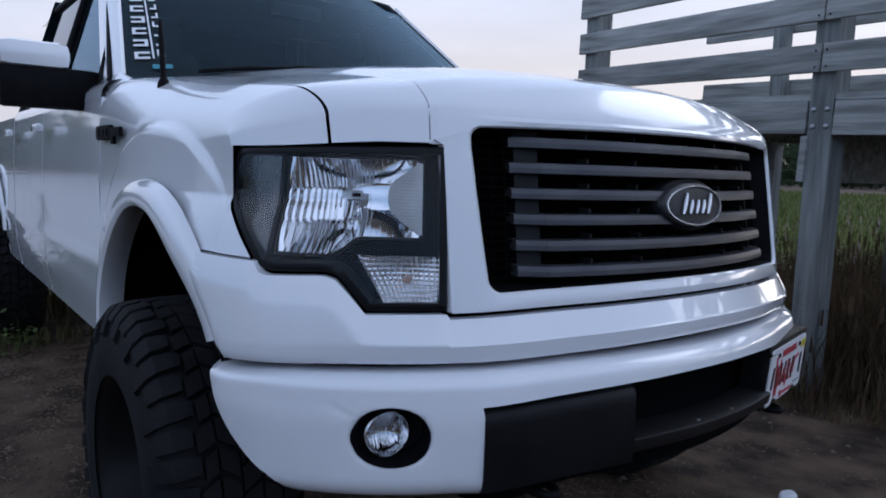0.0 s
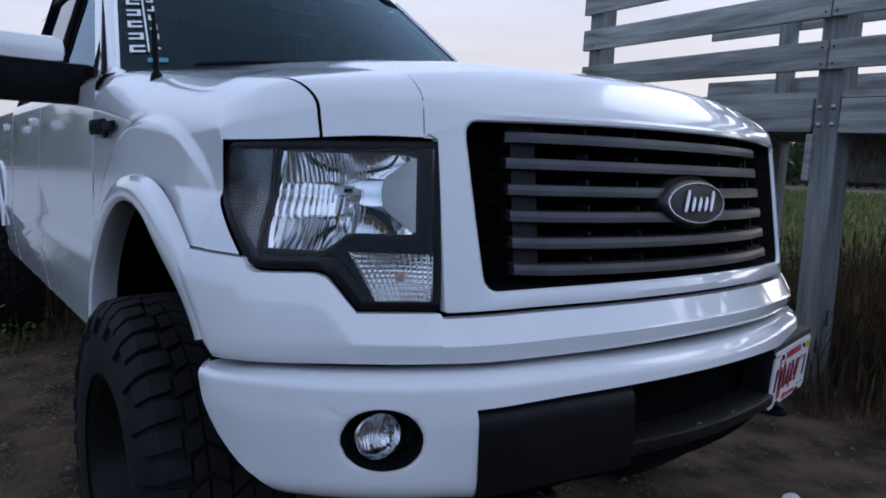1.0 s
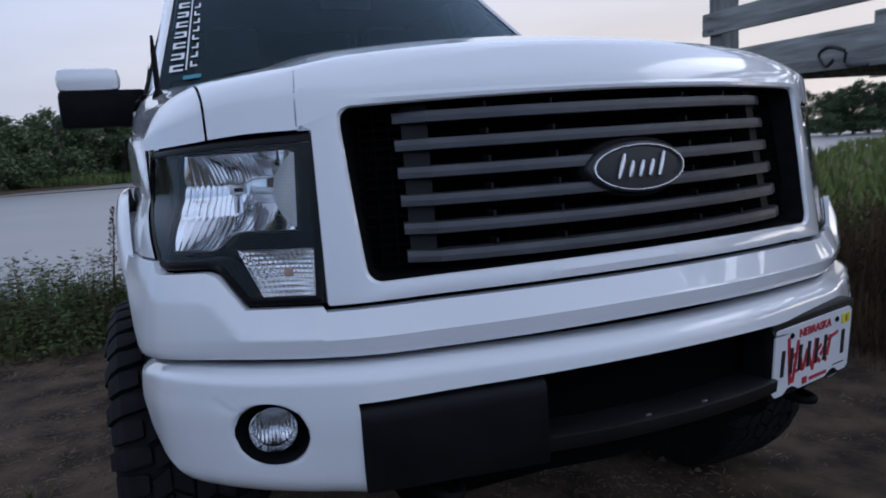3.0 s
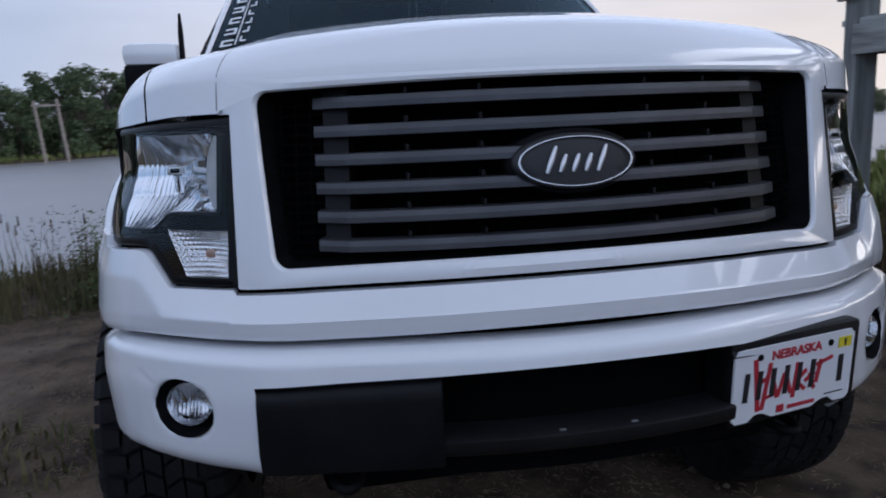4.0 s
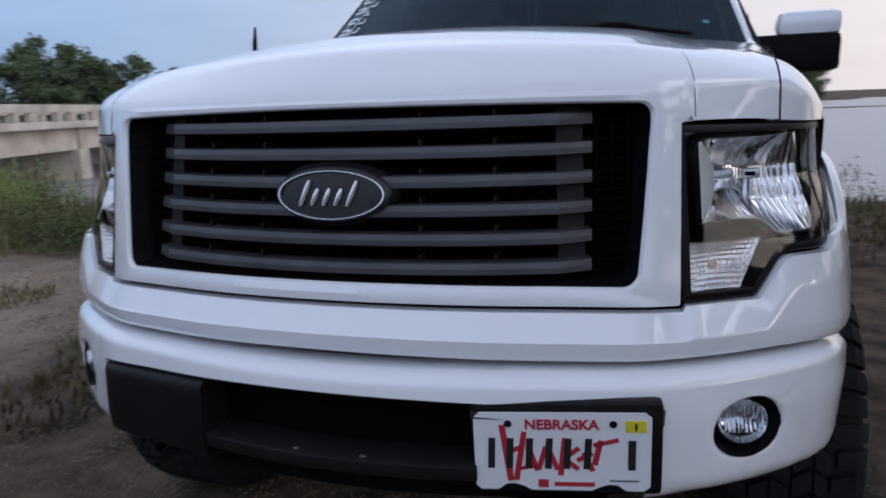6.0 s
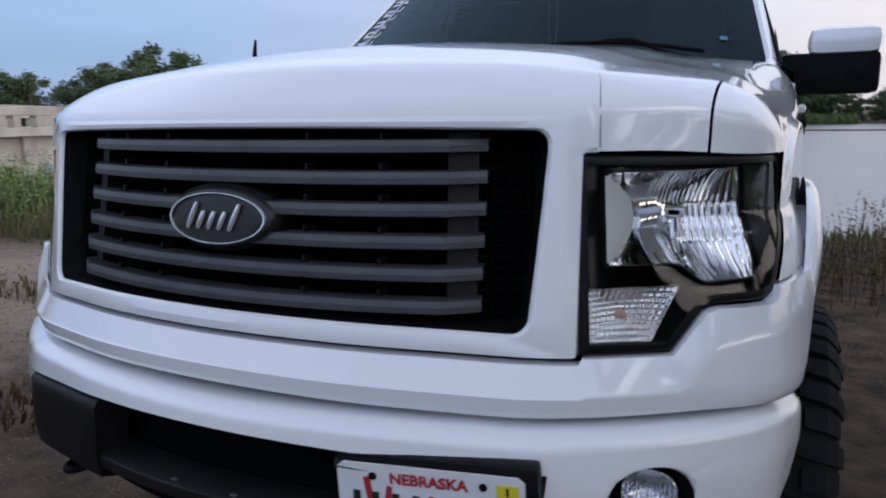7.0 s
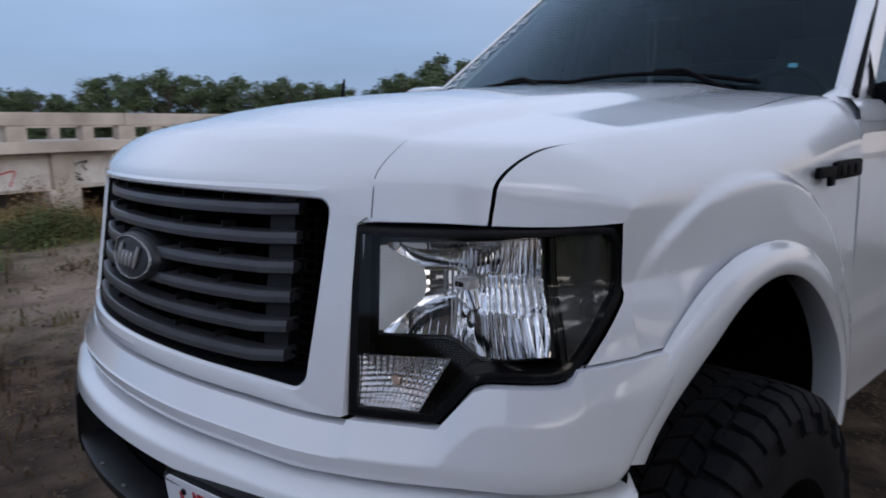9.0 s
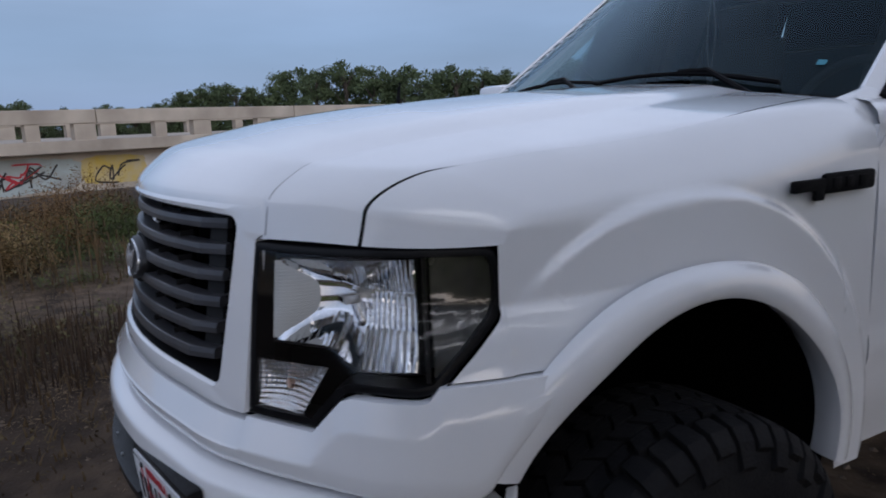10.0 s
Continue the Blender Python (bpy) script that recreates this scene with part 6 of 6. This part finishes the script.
    # small tufts on the open dirt
    tufts = [(-4.6, 2.3, 0.5), (-4.0, 2.55, 0.35), (-1.75, 1.5, 0.42), (-2.15, 1.05, 0.35), (-2.4, 1.9, 0.3), (-3.2, -0.9, 0.45), (-3.8, -0.3, 0.3), (-2.7, -1.7, 0.4), (-5.4, 0.4, 0.5), (-6.2, 1.8, 0.5), (-5.2, -1.2, 0.4), (-2.85, 0.78, 0.22), (-3.6, 1.25, 0.2), (-2.2, 1.45, 0.25)]
    for n, (x, y, r) in enumerate(tufts):
        blades("grass_tuft", 170, lambda q: clump(x, y, r, q), lambda q, px, py: q.uniform(0.03, 0.12), GRASS if n % 3 else WEED, 20 + n, "small tuft of grass on bare dirt", lean=0.8)
    blades("dirt_weeds", 14000, lambda r: (r.uniform(-7.5, -1.8), r.uniform(-4.5, 1.6)), lambda r, x, y: r.uniform(0.06, 0.42) * (0.4 + 0.6 * smooth(1.6, -0.6, y)) if patchy(x, y, 0.5, 4) > 0.04 + 0.8 * smooth(-5.2, -3.2, x) + 0.25 * smooth(-0.3, 1.2, y) else 0, WEED, 41, "low dry weeds on the dirt beside the truck", width=0.006, lean=0.8)
    blades("dirt_grass", 5000, lambda r: (r.uniform(-7.5, -2.2), r.uniform(-4.5, 1.0)), lambda r, x, y: r.uniform(0.05, 0.2) if patchy(x, y, 0.6, 6) > 0.12 else 0, GRASS, 42, "sparse low grass on the dirt", lean=0.7)
    # brown weeds round the platform, green meadow behind it
    def weed_place(rnd):
        x, y = rnd.uniform(1.9, 6.5), rnd.uniform(-2.5, 5.6)
        near = 2.25 + 0.35 * noise.noise(Vector((y * 0.9, 2, 0))) + 0.25 * max(0.0, 0.6 - y)
        return (x, y) if x > near else None
    blades("deck_weeds", 42000, weed_place, lambda r, x, y: r.uniform(0.2, 0.85) * (0.85 + 0.5 * patchy(x, y, 0.8, 3)) * smooth(2.05, 2.9, x) * (1 - 0.55 * smooth(1.5, 3.5, y)), WEED, 5, "dry brown weeds round the wooden platform", lean=0.7, width=0.0030, heads=0.06)
    blades("deck_grass", 5000, weed_place, lambda r, x, y: r.uniform(0.15, 0.5) * smooth(2.2, 3.0, x), GRASS, 6, "green grass round the wooden platform")
    blades("meadow", 42000, lambda r: (5 + 60 * r.random() ** 1.7, r.uniform(-26, 34)), lambda r, x, y: r.uniform(0.25, 0.5) if y < bank_edge(x) else 0, FIELD, 7, "green meadow beyond the wooden platform", width=0.03, lean=0.5)
    blades("far_bank_brush", 9000, lambda r: (r.uniform(-26, 16), r.uniform(146, 180)), lambda r, x, y: r.uniform(0.6, 2.0) if ground_height(x, y) > -1.2 else 0, LEAFY_DARK, 18, "dark brush on the far river bank", width=0.16)
    blades("far_bank_grass", 7000, lambda r: (r.uniform(-60, -24), r.uniform(58, 125)), lambda r, x, y: r.uniform(0.3, 0.8) if ground_height(x, y) > -1.2 else 0, MEADOW, 8, "pale grass on the far river bank", width=0.08)
    # straw litter on the dirt
    rnd = random.Random(9)
    verts, faces = [], []
    for _ in range(170000):
        x, y = rnd.uniform(-7, 3.2), rnd.uniform(-4, 4.5)
        if patchy(x, y, 0.7, 9) - 0.3 * smooth(0.3, 1.5, x) < rnd.uniform(-0.45, 0.3):
            continue
        z = ground_height(x, y) + rnd.uniform(0.002, 0.012)
        a, ln = rnd.uniform(0, 2 * math.pi), 0.006 + 0.034 * rnd.random() ** 2
        c, s, w = math.cos(a), math.sin(a), rnd.uniform(0.0006, 0.0017)
        i = len(verts)
        dz = rnd.uniform(-0.006, 0.01)
        verts += [(x - s * w, y + c * w, z), (x + s * w, y - c * w, z), (x + c * ln + s * w, y + s * ln - c * w, z + dz), (x + c * ln - s * w, y + s * ln + c * w, z + dz), (x + c * ln * 0.5, y + s * ln * 0.5, z + 0.003 + dz / 2)]
        faces += [(i, i + 1, i + 4), (i + 1, i + 2, i + 4), (i + 2, i + 3, i + 4), (i + 3, i, i + 4)]
    me = bpy.data.meshes.new("straw")
    me.from_pydata(verts, [], faces)
    me.materials.append(STRAW)
    tagged(new("straw", me), "bits of dry straw strewn over the dirt", "straw", kind="stuff")
    # pebbles and clods
    verts, faces = [], []
    for _ in range(9000):
        x, y = rnd.uniform(-7, 3.2), rnd.uniform(-4, 4.5)
        z, r = ground_height(x, y), 0.004 + 0.016 * rnd.random() ** 4
        i = len(verts)
        for dx, dy, dz in ((1, 0, 0), (0, 1, 0), (-1, 0, 0), (0, -1, 0), (0.2, 0.1, 0.8), (0, 0, -0.5)):
            verts.append((x + dx * r * rnd.uniform(0.7, 1.3), y + dy * r * rnd.uniform(0.7, 1.3), z + dz * r))
        faces += [(i, i + 1, i + 4), (i + 1, i + 2, i + 4), (i + 2, i + 3, i + 4), (i + 3, i, i + 4)]
    me = bpy.data.meshes.new("pebbles")
    me.from_pydata(verts, [], faces)
    me.materials.append(CLOD)
    tagged(new("pebbles", me), "small clods and pebbles on the dirt", "pebbles", kind="stuff")
    # a flattened scrap of pale litter
    bm = bmesh.new()
    add_grid(bm, lambda t, k: Vector((1.17 + 0.045 * (1, 0.9, 0.5, 0.01)[k] * math.cos(t) * (1 + 0.12 * math.sin(3 * t)), 0.25 + 0.03 * (1, 0.9, 0.5, 0.01)[k] * math.sin(t), 0.012 + (0, 0.012, 0.018, 0.014)[k])), [i * 2 * math.pi / 20 for i in range(20)], range(4), close_u=True)
    tagged(part("litter", bm, PLATEWHITE), "crumpled pale scrap of litter lying on dirt", "litter")
    # dock plant with a dark red seed head
    dock = tagged(new("dock_plant"), "tall weed with a dark reddish-brown seed head", "weed")
    dock.location = (-1.28, 4.6, ground_height(-1.28, 4.6) - 0.06)
    bm = bmesh.new()
    add_tube(bm, [(0, 0, 0), (0.02, 0, 0.5), (0.07, 0, 0.98)], [0.008, 0.006, 0.003], 6)
    part("stem", bm, WEED, dock)
    bm = bmesh.new()
    for i in range(220):
        t = rnd.random()
        r = 0.035 * (1 - t * 0.6)
        c = Vector((0.02 + 0.05 * t + rnd.uniform(-r, r), rnd.uniform(-r, r), 0.6 + 0.42 * t))
        q = [bm.verts.new(c + Vector((rnd.uniform(-0.012, 0.012), rnd.uniform(-0.012, 0.012), rnd.uniform(-0.014, 0.014)))) for _ in range(3)]
        bm.faces.new(q)
    part("seed_head", bm, DOCK, dock, "dark red seed head", smooth=False, recalc=False)
    bm = bmesh.new()
    for i in range(14):
        a, h = rnd.uniform(0, 6.28), rnd.uniform(0.05, 0.5)
        d = Vector((math.cos(a), math.sin(a), 0))
        n = Vector((-d.y, d.x, 0)) * 0.02
        b = Vector((0.02, 0, h))
        ln = rnd.uniform(0.12, 0.22)
        q = [bm.verts.new(c) for c in (b, b + d * ln * 0.5 + n + Vector((0, 0, 0.06)), b + d * ln + Vector((0, 0, 0.02)), b + d * ln * 0.5 - n + Vector((0, 0, 0.06)))]
        bm.faces.new(q)
    part("leaf", bm, GRASS, dock, smooth=False, recalc=False)


LEAFY_DARK = material("dark_leafy_weed", (0.055, 0.085, 0.032), 0.85, second=(0.11, 0.13, 0.05), scale=1.6, specular=0.1)
BRUSH = material("brown_leafy_weeds", (0.050, 0.034, 0.022), 0.9, second=(0.10, 0.075, 0.038), scale=1.3, specular=0.1)
TAN = material("dry_tan_leaves", (0.20, 0.125, 0.055), 0.9, second=(0.30, 0.21, 0.10), scale=1.8, specular=0.1)
STALK = material("dark_dry_stalks", (0.035, 0.024, 0.018), 0.9, second=(0.075, 0.052, 0.036), scale=3.0, specular=0.1)
RUST = material("rust_brown_leaves", (0.14, 0.075, 0.035), 0.9, second=(0.22, 0.14, 0.065), scale=1.6, specular=0.1)
FIELD = material("field_grass", (0.10, 0.14, 0.042), 0.9, second=(0.17, 0.175, 0.062), scale=0.5, specular=0.1)
CLOD = material("dirt_clod", (0.16, 0.12, 0.09), 0.95, second=(0.08, 0.06, 0.045), scale=4)
STRAW = material("dry_straw", (0.27, 0.20, 0.13), 0.9, second=(0.085, 0.062, 0.042), scale=5, specular=0.1)
MEADOW = material("meadow_grass", (0.13, 0.185, 0.055), 0.9, second=(0.23, 0.25, 0.10), scale=0.8, specular=0.1)
LEAFY = material("leafy_weed", (0.13, 0.20, 0.06), 0.85, second=(0.27, 0.34, 0.13), scale=2.0, specular=0.2)
DOCK = material("dock_seed", (0.06, 0.022, 0.016), 0.9, second=(0.10, 0.04, 0.025), scale=20)
build_plants()


# ---- trees and far things ----
def make_tree(seed, height, spread):
    """A broadleaf tree: tapered trunk, limbs and an uneven crown of small leaf clumps."""
    rnd = random.Random(seed)
    tree = tagged(new("tree"), "dark green broadleaf tree on the river bank", "tree", group="riverside trees")
    bm = bmesh.new()
    add_tube(bm, [(0, 0, -0.3), (0.1, 0, height * 0.25), (0.0, 0.1, height * 0.55), (0.1, 0, height * 0.85)], [height * 0.03, height * 0.024, height * 0.015, 0.03], 7)
    lobes = []
    for i in range(30):
        a = rnd.uniform(0, 2 * math.pi)
        z = height * rnd.uniform(0.10, 0.93)
        r = spread * rnd.uniform(0.25, 0.95) * (1 - 0.65 * abs(z / height - 0.5))
        c = Vector((math.cos(a) * r, math.sin(a) * r, z))
        lobes.append((c, spread * rnd.uniform(0.20, 0.42)))
        add_tube(bm, [(0, 0, max(0.8, z - height * 0.22)), c * 0.55 + Vector((0, 0, z * 0.42)), c], [height * 0.010, height * 0.007, 0.02], 5)
    part("trunk", bm, BARK, tree)
    verts, faces = [], []
    for c, r in lobes:
        for _ in range(190):
            d = Vector((rnd.gauss(0, 1), rnd.gauss(0, 1), rnd.gauss(0, 1))).normalized()
            p = c + Vector((d.x, d.y, d.z * 0.75)) * r * rnd.uniform(0.35, 1.0) * (1.0 + 0.35 * rnd.random() ** 3)
            if p.z < height * 0.03:
                continue
            s = height * rnd.uniform(0.012, 0.027)
            a = Vector((rnd.gauss(0, 1), rnd.gauss(0, 1), rnd.gauss(0, 1))).normalized() * s
            b = Vector((rnd.gauss(0, 1), rnd.gauss(0, 1), rnd.gauss(0, 1))).normalized() * s
            i = len(verts)
            verts += [tuple(p - a), tuple(p + b * 0.7), tuple(p + a), tuple(p - b * 0.7)]
            faces.append((i, i + 1, i + 2, i + 3))
    me = bpy.data.meshes.new("crown")
    me.from_pydata(verts, [], faces)
    me.materials.append(LEAF)
    crown = new("crown", me)
    crown.parent = tree
    return tree


BARK = material("tree_bark", (0.09, 0.075, 0.06), 0.9, second=(0.05, 0.042, 0.035), scale=6)


def build_far():
    rnd = random.Random(21)
    kinds = [make_tree(31, 8.0, 3.2), make_tree(32, 7.0, 3.6), make_tree(33, 9.0, 3.4), make_tree(34, 6.0, 3.0)]

    def at(az, dist, eye=(0.8, -0.8)):
        a = radians(az)
        return eye[0] - math.sin(a) * dist, eye[1] + math.cos(a) * dist
    spots = []
    rise = [(-100, 2.4), (-75, 3.0), (-52, 3.0), (-44, 1.2), (-34, 0.9), (-22, 0.75), (-14, 0.9), (-9, 2.4), (-5, 1.0), (-2.5, 3.2), (0, 4.2), (4, 4.5), (9, 4.0), (14, 4.9), (18, 5.0), (22, 3.9), (30, 4.0), (36, 3.6), (41, 3.9), (44, 4.9), (47, 5.1), (50, 4.7), (54, 3.9), (58, 4.0), (61, 4.3), (69, 4.1), (74, 3.5), (77.5, 3.3), (80, 2.9), (84, 1.9), (95, 1.8), (110, 2.5)]
    far = [(-100, 150), (-50, 150), (-40, 260), (-12, 260), (-8, 178), (0, 175), (10, 150), (18, 120), (26, 112), (40, 95), (60, 88), (80, 110), (110, 110)]
    az = -100.0
    while az < 110:
        dist = interp(az, far)
        el = interp(az, rise) * rnd.uniform(0.78, 1.04)
        if not -20.5 < az < -11.0:
            for back, k in ((0, 1.0), (dist * 0.08, 0.9)):
                dd = dist + back + rnd.uniform(-2, 2)
                h = (dd * math.tan(radians(el * k)) + 1.6) / 7.6
                spots.append((az + rnd.uniform(-0.5, 0.5), dd, max(0.25, h)))
        az += clamp(220 / dist * (0.5 + 0.12 * el), 1.0, 2.2)
    for i, (az, dist, h) in enumerate(spots):
        x, y = at(az, dist)
        m = pose(x, y, max(-1.0, ground_height(x, y)) - 0.2, 0, 0, rnd.uniform(0, 360)) @ Matrix.Diagonal((max(h, 0.7) * rnd.uniform(0.9, 1.25), max(h, 0.7) * rnd.uniform(0.9, 1.25), h, 1))
        src = kinds[i % 4]
        if i < 4:
            src.matrix_basis = m
        else:
            t = copy_thing(src, pose(0, 0, 0))
            t.matrix_basis = m
    # two utility poles with a cross-arm on the far bank
    poles = tagged(new("utility_pole"), "two grey wooden utility poles joined by a cross-arm", "utility pole")
    x, y = at(18.7, 104, (-0.35, -1.25))
    poles.matrix_world = pose(x, y, ground_height(x, y), 0, 0, 17)
    for dx, ln in ((-1.3, 0.0), (1.3, 0.2)):
        bm = bmesh.new()
        add_tube(bm, [(dx, 0, -0.3), (dx - 0.55, 0, 8.6 + ln)], [0.22, 0.16], 10)
        part("pole", bm, POLE, poles)
    bm = bmesh.new()
    add_box(bm, -0.5, 0, 8.0, 3.4, 0.16, 0.22, bevel=0.01)
    part("cross_arm", bm, POLE, poles)


POLE = material("bleached_pole_wood", (0.35, 0.30, 0.26), 0.9, second=(0.26, 0.22, 0.19), scale=3)
build_far()
